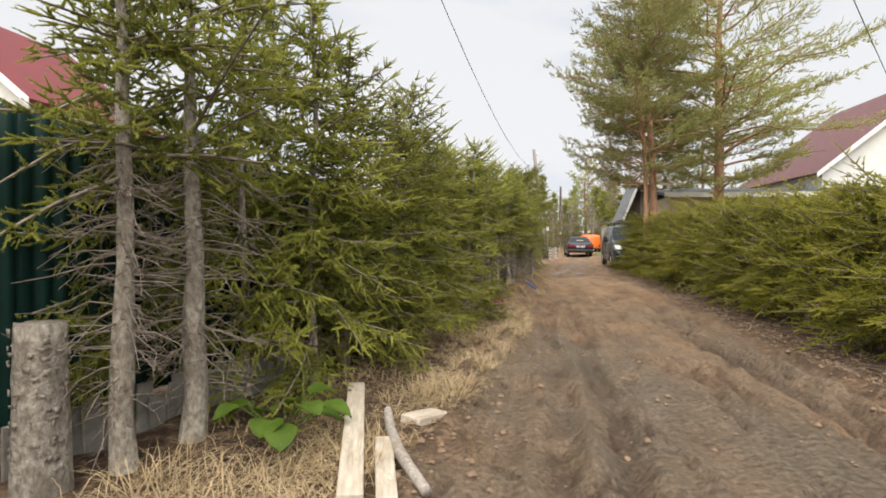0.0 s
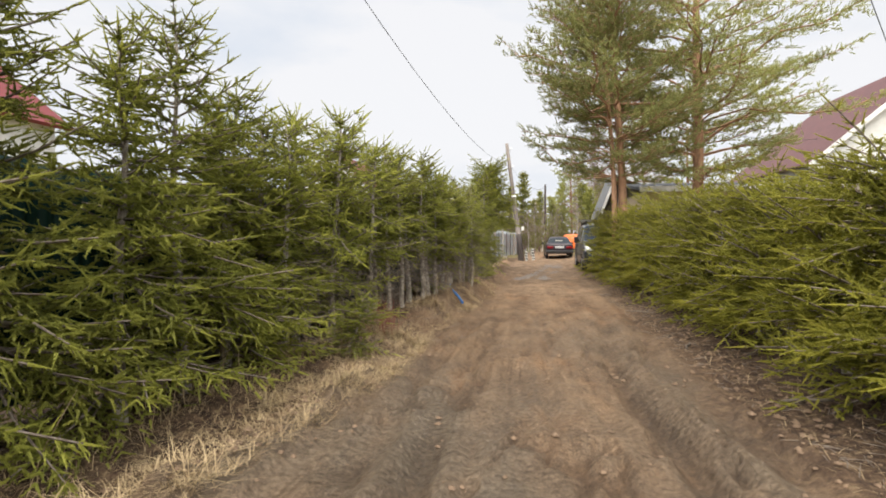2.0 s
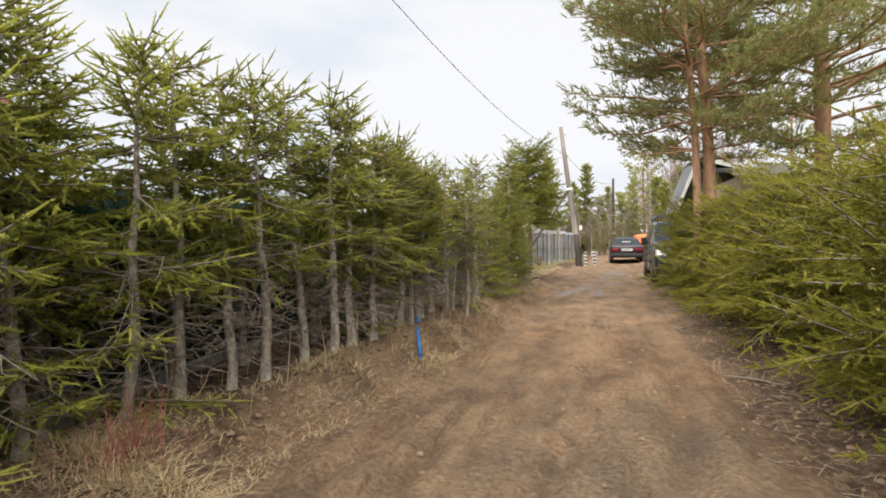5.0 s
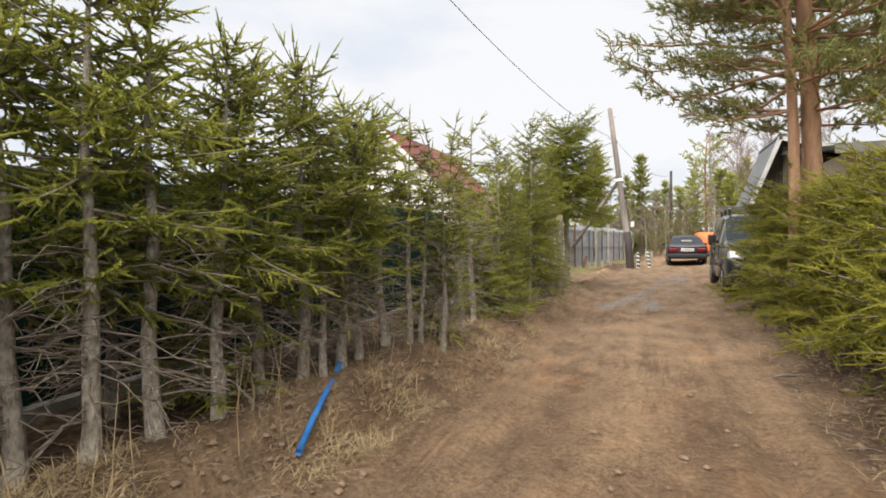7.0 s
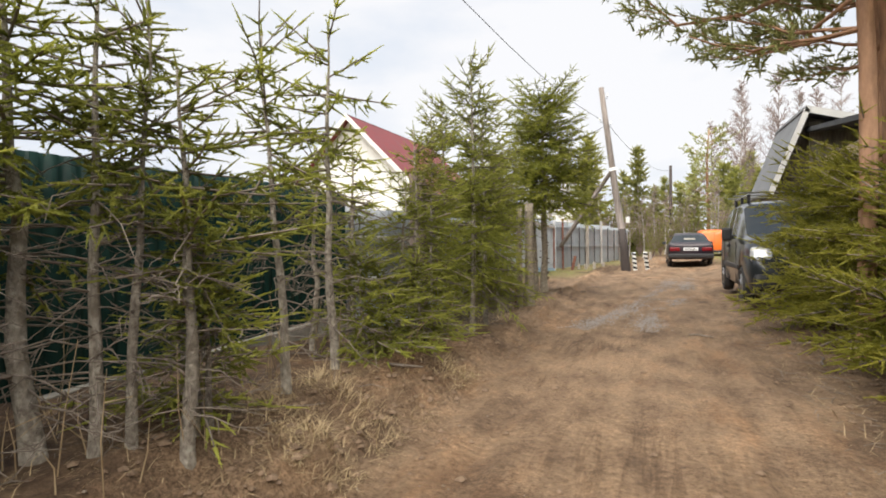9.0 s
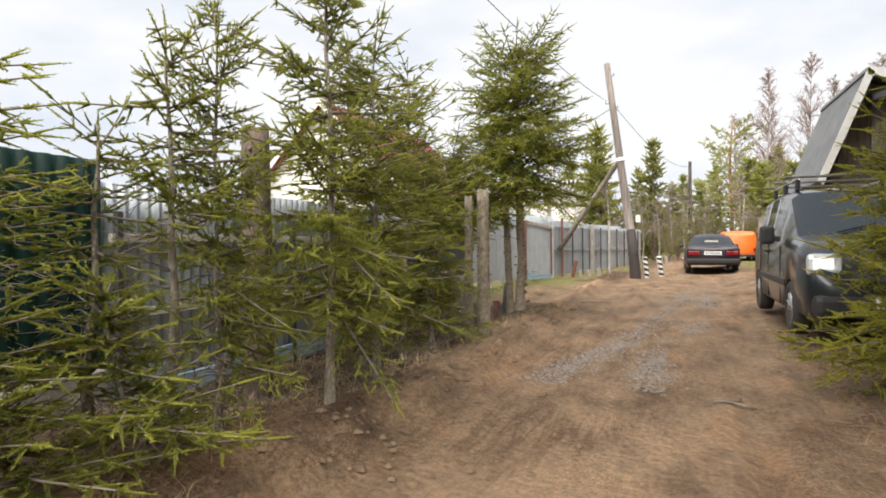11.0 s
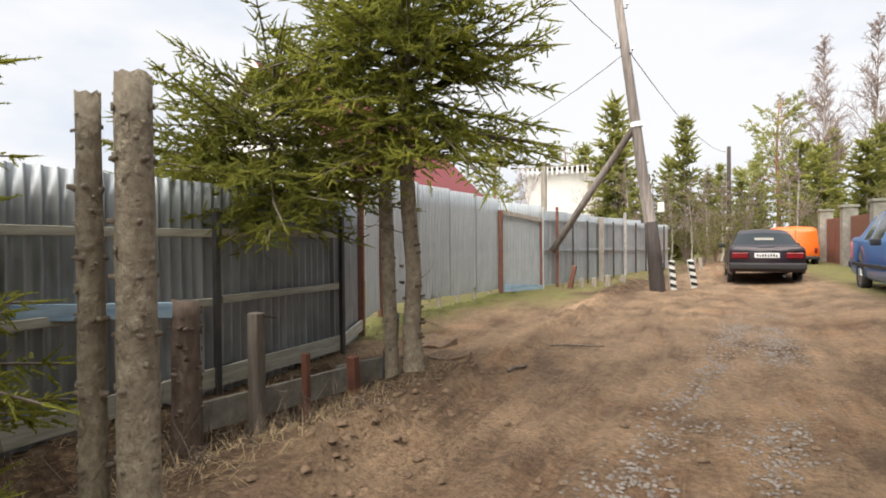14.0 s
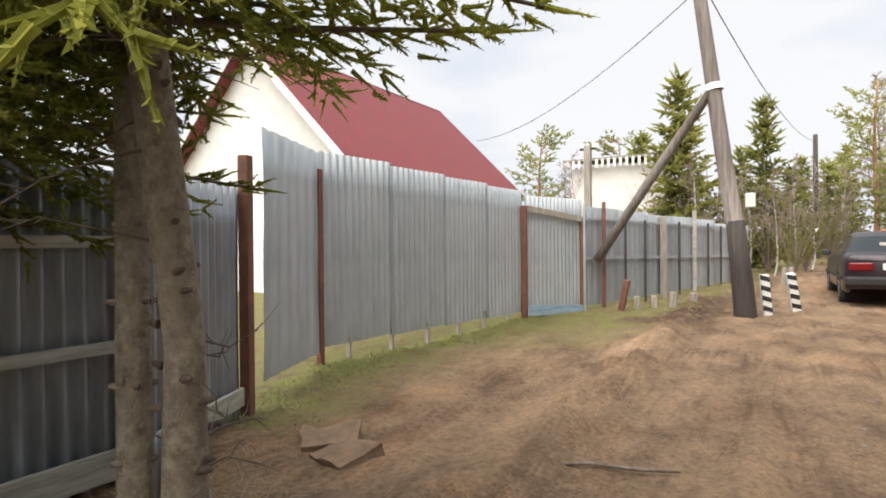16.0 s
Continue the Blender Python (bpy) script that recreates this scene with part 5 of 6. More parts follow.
def car_shell(root, st, paint, side_glass, front_glass, rear_glass):
    """st: stations (y, underside, sill bulge, belt, roof, half width, roof half width) from nose to tail. Glass by station index ranges."""
    S = np.array(st, float)
    n = len(S)
    rows = []
    for y, zb, zm, zk, zr, w, wr in S:
        up = zr - zk
        half = [(w * 0.90, zb), (w * 0.985, zb + 0.06), (w, zm), (w * 0.985, zk - 0.05), (w * 0.955, zk), (wr, zk + up * 0.86), (wr * 0.86, zk + up * 0.97), (wr * 0.45, zr), (0, zr + 0.012)]
        rows.append([(x, y, z) for x, z in half] + [(-x, y, z) for x, z in half[-2::-1]])
    V = np.array(rows).reshape(-1, 3)
    k = len(rows[0])
    body, glass = [], {}
    for i in range(n - 1):
        for j in range(k - 1):
            q = [i * k + j, i * k + j + 1, (i + 1) * k + j + 1, (i + 1) * k + j]
            jj = min(j, k - 2 - j)
            key = None
            for a, b in side_glass:
                if a <= i < b and jj == 4:
                    key = ("side_window", a, j > k / 2)
            if front_glass[0] <= i < front_glass[1] and jj >= 5:
                key = ("windscreen", 0, 0)
            if rear_glass and rear_glass[0] <= i < rear_glass[1] and jj >= 5:
                key = ("rear_window", 0, 0)
            glass.setdefault(key, []).append(q) if key else body.append(q)
    caps = [[j, j + 1, k - 2 - j, k - 1 - j] for j in range(k // 2)]
    body += [[q[1], q[0], q[3], q[2]] for q in caps if len(set(q)) == 4] + [[c + (n - 1) * k for c in q] for q in caps if len(set(q)) == 4]
    part("body", mesh_of("body", V, [np.array(body)]), paint, root, smooth=True)
    for (name, _, _), qs in glass.items():
        me = mesh_of(name, V, [np.array(qs)])
        part(name, me, M_GLASS, root, smooth=True)
    return S


def with_arches(base, wheels, r, low):
    """Adds stations round the wheels and raises the underside there."""
    ys = sorted({b[0] for b in base} | {c + f * r for c in wheels for f in (-1.0, -0.9, -0.65, -0.3, 0, 0.3, 0.65, 0.9, 1.0)})
    B = np.array(base)
    out = []
    for y in ys:
        v = [float(np.interp(y, B[:, 0], B[:, c])) for c in range(1, 7)]
        for c in wheels:
            d = abs(y - c)
            if d < r * 0.999:
                v[0] = max(v[0], r * 0.70 + math.sqrt(r * r - d * d) * 0.98)
                v[1] = max(v[1], v[0] + 0.05)
        out.append((y, *v))
    return out


def index_of(st, y):
    return min(range(len(st)), key=lambda i: abs(st[i][0] - y))


def make_van(m, label):
    root = thing("van", m, label, "van")
    base = [(0.0, 0.34, 0.50, 0.62, 0.64, 0.66, 0.60), (0.07, 0.26, 0.48, 0.72, 0.76, 0.77, 0.70), (0.22, 0.24, 0.5, 0.90, 0.98, 0.83, 0.74), (0.55, 0.24, 0.55, 1.02, 1.10, 0.855, 0.74), (1.02, 0.24, 0.55, 1.07, 1.17, 0.86, 0.74), (1.22, 0.24, 0.55, 1.08, 1.33, 0.86, 0.73), (1.72, 0.24, 0.55, 1.09, 1.74, 0.86, 0.69), (1.95, 0.24, 0.55, 1.09, 1.79, 0.86, 0.69), (2.42, 0.24, 0.55, 1.09, 1.81, 0.86, 0.69), (2.52, 0.24, 0.55, 1.09, 1.81, 0.86, 0.69), (3.12, 0.24, 0.55, 1.10, 1.80, 0.86, 0.69), (3.26, 0.24, 0.55, 1.10, 1.80, 0.86, 0.69), (3.85, 0.26, 0.55, 1.10, 1.77, 0.855, 0.68), (4.08, 0.30, 0.55, 1.09, 1.72, 0.83, 0.66), (4.16, 0.38, 0.6, 1.05, 1.62, 0.80, 0.62)]
    st = with_arches(base, (0.86, 3.42), 0.36, 0.24)
    ix = lambda y: index_of(st, y)
    car_shell(root, st, M_CARDARK, [(ix(1.72), ix(2.42)), (ix(2.52), ix(3.12)), (ix(3.26), ix(3.85))], (ix(1.02), ix(1.72)), None)
    for s in (-1, 1):
        for y in (0.86, 3.42):
            wheel(root, s * 0.765, y, 0.315, s)
        mir = part("mirror", block(0.17, 0.12, 0.24, 0.045, seg=2), M_TRIM, root, m=pose(s * 1.0, 1.52, 1.06))
        part("mirror_arm", block(0.1, 0.06, 0.07, 0.01), M_TRIM, mir, m=pose(-s * 0.1, 0, 0.04))
        part("headlight", block(0.32, 0.34, 0.25, 0.07, seg=3), M_LAMPGLASS, root, "clear headlight", pose(s * 0.64, 0.25, 0.70, -12, 0, s * 14))
        for y in (2.42, 2.60):
            part("door_handle", block(0.035, 0.15, 0.05, 0.012), M_TRIM, root, m=pose(s * 0.865, y, 0.94))
        for y, h in ((1.50, 0.74), (2.47, 0.78), (3.20, 0.78)):
            part("door_seam", block(0.012, 0.012, h, 0.002), M_TRIM, root, m=pose(s * 0.855, y, 0.30))
        part("side_moulding", block(0.03, 2.0, 0.09, 0.012), M_TRIM, root, m=pose(s * 0.862, 2.12, 0.55))
        rk = part("roof_rail", curve_tube([(s * 0.58, 1.85, 1.93), (s * 0.58, 3.75, 1.92)], 0.016, 6), M_CHROME, root)
        for y in (1.95, 2.8, 3.65):
            part("rail_foot", block(0.05, 0.1, 0.16, 0.01), M_TRIM, rk, m=pose(s * 0.58, y, 1.77))
    for y in (1.95, 2.8, 3.65):
        part("cross_bar", curve_tube([(-0.74, y, 1.96), (0.74, y, 1.96)], 0.017, 6), M_CHROME, root)
    part("bumper", block(1.56, 0.22, 0.24, 0.07, seg=2), M_TRIM, root, m=pose(0, 0.08, 0.3))
    part("grille", block(0.7, 0.05, 0.16, 0.02), M_TRIM, root, m=pose(0, 0.13, 0.66))
    for x0 in (-0.35, 0.25):
        part("wiper", curve_tube([(x0, 1.02, 1.2), (x0 + 0.4, 1.14, 1.3)], 0.009, 6), M_TRIM, root)
    part("plate", block(0.52, 0.012, 0.11, 0.003), M_PLATE, root, m=pose(0, -0.035, 0.42))
    return root


def make_saloon(m, label, paint, tall=1.0, lamps=True):
    root = thing("car", m, label, "car")
    base = [(0.0, 0.36, 0.48, 0.58, 0.60, 0.70, 0.62), (0.08, 0.26, 0.48, 0.68, 0.70, 0.78, 0.7), (0.3, 0.23, 0.5, 0.78, 0.81, 0.81, 0.70), (1.2, 0.23, 0.52, 0.87, 0.93, 0.82, 0.70), (1.32, 0.23, 0.52, 0.88, 0.98, 0.82, 0.70), (1.85, 0.23, 0.52, 0.89, 1.33, 0.82, 0.58), (2.05, 0.23, 0.52, 0.89, 1.37, 0.82, 0.57), (2.5, 0.23, 0.52, 0.90, 1.38, 0.82, 0.57), (2.58, 0.23, 0.52, 0.90, 1.38, 0.82, 0.57), (2.98, 0.23, 0.52, 0.91, 1.35, 0.82, 0.57), (3.18, 0.23, 0.52, 0.92, 1.28, 0.82, 0.60), (3.56, 0.23, 0.52, 0.92, 1.00, 0.82, 0.70), (3.66, 0.24, 0.52, 0.92, 0.97, 0.82, 0.72), (4.08, 0.27, 0.54, 0.91, 0.96, 0.805, 0.72), (4.16, 0.34, 0.56, 0.88, 0.92, 0.79, 0.70)]
    base = [(a, b, c, d * (1 + 0.4 * (tall - 1)), d * (1 + 0.4 * (tall - 1)) + (e - d) * tall, f, g) for a, b, c, d, e, f, g in base]
    st = with_arches(base, (0.78, 3.2), 0.33, 0.23)
    ix = lambda y: index_of(st, y)
    car_shell(root, st, paint, [(ix(1.85), ix(2.5)), (ix(2.58), ix(2.98))], (ix(1.32), ix(1.85)), (ix(3.18), ix(3.56)))
    for s in (-1, 1):
        for y in (0.78, 3.2):
            wheel(root, s * 0.735, y, 0.285, s, 0.165, 6)
        if lamps:
            part("tail_light", block(0.36, 0.08, 0.145, 0.02), M_REDLAMP, root, "red tail light", pose(s * 0.57, 4.145, 0.66))
        part("headlight", block(0.3, 0.09, 0.15, 0.02), M_LAMPGLASS, root, m=pose(s * 0.56, 0.05, 0.55))
        part("mirror", block(0.16, 0.09, 0.12, 0.03, seg=2), M_TRIM, root, m=pose(s * 0.91, 1.62, 0.90))
        part("side_moulding", block(0.025, 3.6, 0.07, 0.01), M_TRIM, root, m=pose(s * 0.82, 2.0, 0.48))
    part("bumper", block(1.62, 0.18, 0.16, 0.04, seg=2), M_TRIM, root, m=pose(0, 4.16, 0.40))
    part("bumper", block(1.60, 0.18, 0.18, 0.04, seg=2), M_TRIM, root, m=pose(0, 0.02, 0.36))
    pl = part("plate", block(0.52, 0.012, 0.115, 0.003), M_PLATE, root, "white number plate with small dark marks", pose(0, 4.175, 0.68))
    for q in range(8):
        part("mark", block(0.034, 0.006, 0.062 if q % 3 else 0.05, 0.001), M_BLACK, pl, m=pose(-0.20 + q * 0.057, 0.007, 0.027))
    part("boot_seam", block(1.3, 0.012, 0.012, 0.002), M_TRIM, root, m=pose(0, 4.165, 0.84))
    part("exhaust", curve_tube([(-0.35, 3.9, 0.24), (-0.35, 4.25, 0.24)], 0.022, 8), M_DARKMETAL, root)
    part("rear_shelf_paper", block(0.42, 0.1, 0.02, 0.004), M_CONCRETE, root, "pale papers behind the rear window", pose(0, 3.40, 1.118, -38))
    return root


make_van(pose(3.9, 23.05, 0.15), "dark grey van with a roof rack parked nose to the walker")
make_saloon(pose(2.98, 40.7, 0.10, 0, 0, 180), "dark plum saloon car with red tail lights parked in the lane", M_CARMAROON)
make_saloon(pose(5.25, 31.6, 0.2), "bright blue hatchback car parked behind the van", M_BLUECAR, 1.25, False)

ov = thing("van", pose(4.5, 44.2, 0.2), "faded orange boxy van parked beyond the saloon car", "van")
ov.scale = (0.92, 0.92, 0.88)
base = [(0.0, 0.42, 0.6, 0.95, 1.50, 0.74, 0.66), (0.10, 0.36, 0.6, 0.98, 1.62, 0.80, 0.70), (0.4, 0.34, 0.6, 1.0, 1.66, 0.82, 0.72), (2.0, 0.34, 0.6, 1.0, 1.66, 0.82, 0.72), (2.3, 0.34, 0.6, 1.0, 1.5, 0.80, 0.62), (2.8, 0.34, 0.6, 0.9, 1.0, 0.78, 0.6), (3.6, 0.36, 0.55, 0.75, 0.8, 0.74, 0.6)]
st = with_arches(base, (0.7, 2.9), 0.33, 0.34)
car_shell(ov, st, M_ORANGE, [], (index_of(st, 2.3), index_of(st, 2.8)), None)
for s in (-1, 1):
    for y in (0.7, 2.9):
        wheel(ov, s * 0.72, y, 0.29, s, 0.17, 6)
    part("tail_light", block(0.1, 0.05, 0.2, 0.01), M_REDLAMP, ov, m=pose(s * 0.66, 0.0, 0.6))
part("bumper", block(1.5, 0.12, 0.12, 0.02), M_TRIM, ov, m=pose(0, -0.02, 0.36))
part("door_seam", block(0.012, 0.012, 1.0, 0.002), M_TRIM, ov, m=pose(0, 0.0, 0.52))

# ---------------------------------------------------------------- stumps, posts and timber by the tree row


def scaly_stem(h, r, seed, flare=1.15, scales=60, cut=True):
    """A cut stem: an uneven trunk with raised bark scales and knots, and a flat sawn top."""
    q = np.random.default_rng(seed)
    k, n = 14, 12
    zs = np.linspace(-0.15, h, n)
    a = np.linspace(0, 2 * np.pi, k, endpoint=False)
    V = []
    for i, z in enumerate(zs):
        rr = r * (flare - (flare - 0.92) * min(1, max(0, z) / max(h, 0.1)) ** 0.6) * (1 + 0.06 * np.sin(a * 3 + seed) + q.normal(0, 0.025, k))
        V.append(np.column_stack([rr * np.cos(a), rr * np.sin(a), np.full(k, z) + (q.normal(0, 0.008, k) if i == n - 1 else 0)]))
    V.append(np.array([[0, 0, h - 0.005]]))
    V = np.concatenate(V)
    i, j = np.meshgrid(np.arange(n - 1), np.arange(k), indexing="ij")
    Q = np.stack([i * k + j, i * k + (j + 1) % k, (i + 1) * k + (j + 1) % k, (i + 1) * k + j], -1).reshape(-1, 4)
    T = np.array([[(n - 1) * k + c, (n - 1) * k + (c + 1) % k, n * k] for c in range(k)])
    body = mesh_of("stem", V, [Q, T])
    g = Geo()
    for s in range(scales):
        az, z = q.random() * 6.283, q.uniform(0.02, h * 0.97)
        rr = r * (1.0 + 0.02 * q.random())
        w, hh = q.uniform(0.012, 0.034), q.uniform(0.01, 0.035)
        g.box((rr * math.cos(az), rr * math.sin(az), z), (0.007, w, hh), math.degrees(az) + q.uniform(-15, 15))
    return body, g


def stump(x, y, h, r, seed, label, mat=M_BARK, group="", lean=0.0, dz=0.0, scales=60):
    ob = thing("tree_stump", pose(x, y, float(ground_z(x, y)) + dz, lean, lean * 0.5, seed * 31), label, "tree stump", group)
    body, g = scaly_stem(h, r, seed, scales=scales)
    part("stem", body, mat, ob, smooth=False)
    q = np.random.default_rng(seed + 50)
    z = 0.25
    while z < h - 0.1:
        a0 = q.random() * 6.283
        for e in range(4):
            a, kn = a0 + e * 1.57 + q.normal(0, 0.3), q.uniform(0.004, 0.03)
            d = np.array([math.cos(a), math.sin(a), 0.15])
            part("branch_knot", Geo().tube([d * r * 0.8 + np.array([0, 0, z]), d * (r + kn) + np.array([0, 0, z])], [0.016, 0.010], 6), M_TWIG, ob)
        z += q.uniform(0.2, 0.32)
    tagged(part("bark", g, mat, ob), kind="stuff")
    return ob


stump(-2.86, 2.22, 0.86, 0.125, 1, "thick sawn-off stump with peeling pale bark", M_BARK, scales=130)
stump(-0.38, 22.70, 1.82, 0.075, 2, "tall sawn-off spruce stem with knots", M_STEM, "sawn stems")
stump(-0.54, 22.62, 1.74, 0.05, 3, "tall sawn-off spruce stem with brown bark", M_STEM, "sawn stems")
stump(-0.80, 25.40, 2.7, 0.056, 7, "thin bare spruce stem reaching into the crown", M_STEM, "sawn stems", 2.5)
stump(-1.12, 19.55, 2.15, 0.11, 5, "dark sawn-off stem with a forked top", M_BROWNBARK, "sawn stems")
stump(-1.36, 23.75, 0.95, 0.09, 6, "short dark brown stump beside the fence", M_BROWNBARK, "sawn stems")
pp = thing("post", pose(-1.2, 24.2, -0.1), "short weathered square post", "post")
part("shaft", block(0.09, 0.09, 0.84, 0.008, rough=0.004), M_DARKPLANK, pp)
part("nail", curve_tube([(-0.05, 0, 0.82), (0.16, 0.03, 0.81)], 0.004, 4), M_DARKMETAL, pp)
pp = thing("post", pose(-1.05, 24.55, -0.1), "short rusty iron stake", "post")
part("shaft", block(0.05, 0.05, 0.5, 0.004), M_RUST, pp)
bp = thing("board", pose(-1.58, 23.35, 0.78, 0, 3, 62), "pale blue board nailed to the stump", "board")
part("plank", block(0.95, 0.03, 0.1, 0.004), M_BLUEWOOD, bp)


def plank(x, y, z, l, w, h, yaw, mat, label, name="board", rough=0.006, pitch=0, seed=0):
    ob = thing(name, pose(x, y, z, 0, pitch, yaw), label, "board")
    part("plank", block(l, w, h, 0.006, rough, seed=seed), mat, ob)
    return ob


plank(-1.53, 3.25, 0.05, 2.05, 0.13, 0.10, 106.5, M_NEWWOOD, "pale rough-sawn beam lying beside the lane", pitch=0)
plank(-1.20, 2.78, 0.04, 0.85, 0.11, 0.06, 106, M_NEWWOOD, "short pale board lying beside a beam")
lg = thing("branch", pose(-1.17, 3.05, 0.06), "bent grey-brown branch lying on the mud", "branch")
part("wood", curve_tube([(-0.24, 0.62, 0.05), (-0.14, 0.3, 0.03), (0.02, -0.1, 0.02), (0.26, -0.55, 0.02)], [0.028, 0.035, 0.038, 0.03], 8), M_GREYWOOD, lg, smooth=True)
sl = thing("stone_slab", pose(-1.13, 3.62, 0.05, 0, 8, 62), "pale broken slab lying in the mud", "stone")
part("slab", block(0.34, 0.17, 0.07, 0.012, 0.015, seed=5), M_NEWWOOD, sl)
plank(-1.20, 24.55, -0.02, 1.5, 0.03, 0.2, 78, M_SLATE, "dark grey retaining slab along the ditch")
plank(-1.10, 25.35, -0.02, 0.5, 0.03, 0.2, 70, M_SLATE, "dark grey retaining slab at the ditch end")
pp = thing("post", pose(-0.92, 25.0, -0.05, 4, 0, 0), "short rust-red painted metal post", "post")
part("shaft", block(0.08, 0.08, 0.36, 0.006), M_RUST, pp)
cs = thing("metal_offcut", pose(-1.0, 25.55, 0.02, 6, 0, 75), "narrow offcut of grey ribbed sheet stuck upright", "sheet")
part("sheet", ribbed_mesh("offcut", 0.18, 0.55, 0.06, 0.015, seed=9), M_ZINC_DULL, cs)
for i, (x, y, l, w, yaw, lab) in enumerate(((-0.58, 26.15, 0.55, 0.3, 20, "flat tan stone slab half sunk in earth"), (-1.0, 26.72, 0.5, 0.34, -15, "flat reddish stone slab half sunk in earth"), (-1.32, 26.95, 0.5, 0.36, 40, "flat tan stone half sunk in earth"))):
    ob = thing("stone_slab", pose(x, y, float(top_z(x, y)) - 0.02, 7, -5, yaw), lab, "stone", "stones by the spruce")
    part("slab", block(l * 0.75, w * 0.8, 0.085, 0, 0.04, cuts=3, seed=i + 11), M_CLAY, ob)
for i, (x, y, l, yaw, r) in enumerate(((0.13, 26.05, 0.34, 75, 0.016), (0.35, 27.3, 0.7, 20, 0.012), (3.2, 7.2, 0.5, 15, 0.018), (3.0, 9.8, 0.45, 70, 0.014), (2.9, 16.4, 0.6, 35, 0.014), (2.2, 21.0, 0.3, -20, 0.014), (3.1, 13.0, 0.7, -30, 0.012), (-0.2, 16.9, 0.45, 10, 0.014), (3.2, 19.6, 0.6, 80, 0.012))):
    z = float(top_z(x, y))
    ob = thing("stick", pose(x, y, z + r, 0, 0, yaw), "dry broken stick lying on the earth", "stick", "fallen sticks")
    part("wood", curve_tube([(-l / 2, 0, 0), (-l / 6, 0.02, 0.012), (l / 5, -0.015, 0.008), (l / 2, 0.01, 0.0)], [r * 0.8, r, r * 0.9, r * 0.5], 6), M_TWIG, ob)

# upright slate pieces edging the bank at the start
se = thing("edging", pose(0, 0, 0), "uneven grey slate pieces edging the bank", "edging", kind="structure")
for q in range(20):
    f = q / 19
    x, y = -3.15 + 0.62 * f, 2.35 + 1.95 * f
    z = float(ground_z(x, y))
    part("slate", block(0.115, 0.02, 0.34 + 0.05 * math.sin(q * 2.1), 0.004), M_SLATE, se, m=pose(x, y, z - 0.06, 6 * math.sin(q * 1.7), 5 * math.sin(q * 2.9), 72 + 8 * math.sin(q * 3.1)))
# blue pipe
bl = thing("pipe", pose(-0.27, 12.69, 0.25), "bright blue plastic pipe sticking up from the bank", "pipe")
part("tube", curve_tube([(0.042, -0.115, -0.041), (-0.071, 0.191, 0.04), (-0.195, 0.526, 0.098), (-0.312, 0.841, 0.141), (-0.344, 0.956, 0.207)], 0.021, 8), M_PIPE, bl, smooth=True)

# striped stone posts
for i, (x, y, lean, ln2) in enumerate(((1.0, 34.75, -3, -4), (1.42, 35.5, 4, -9))):
    ob = thing("bollard", pose(x, y, float(ground_z(x, y)) - 0.02, lean, ln2, 12), "short leaning post with black and white slanting stripes", "bollard", "striped posts")
    part("post", block(0.13, 0.13, 0.68, 0.012), M_BOLLARD, ob)
    for s in range(4):
        bm = bmesh.new()
        z0 = 0.05 + s * 0.165
        pts = [(-0.067, z0 + 0.05), (0.067, z0), (0.067, z0 + 0.08), (-0.067, z0 + 0.13)]
        f = [bm.verts.new((px, -0.0675, pz)) for px, pz in pts]
        b = [bm.verts.new((px, -0.0645, pz)) for px, pz in pts]
        bm.faces.new(f), bm.faces.new(b[::-1])
        for e in range(4):
            bm.faces.new((f[(e + 1) % 4], f[e], b[e], b[(e + 1) % 4]))
        bmesh.ops.recalc_face_normals(bm, faces=bm.faces[:])
        part("stripe", bm, M_BLACK, ob)
# short posts before the sheet fence
for i, (x, y, h, lean, mt) in enumerate(((-1.2, 34.1, 0.62, 12, M_RUST), (-1.0, 34.5, 0.3, 0, M_GREYWOOD), (-0.78, 34.9, 0.28, 0, M_GREYWOOD), (-0.5, 35.1, 0.34, 3, M_GREYWOOD), (-0.2, 35.6, 0.3, 0, M_GREYWOOD), (1.3, 41.0, 0.5, 3, M_GREYWOOD), (1.5, 42.2, 0.45, -4, M_GREYWOOD))):
    ob = thing("post", pose(x, y, float(ground_z(x, y)) - 0.05, 0, lean, 10 * i), "short old post stub before the sheet fence", "post", "post stubs")
    part("shaft", block(0.1, 0.1, h, 0.012, 0.006, seed=i), mt, ob)


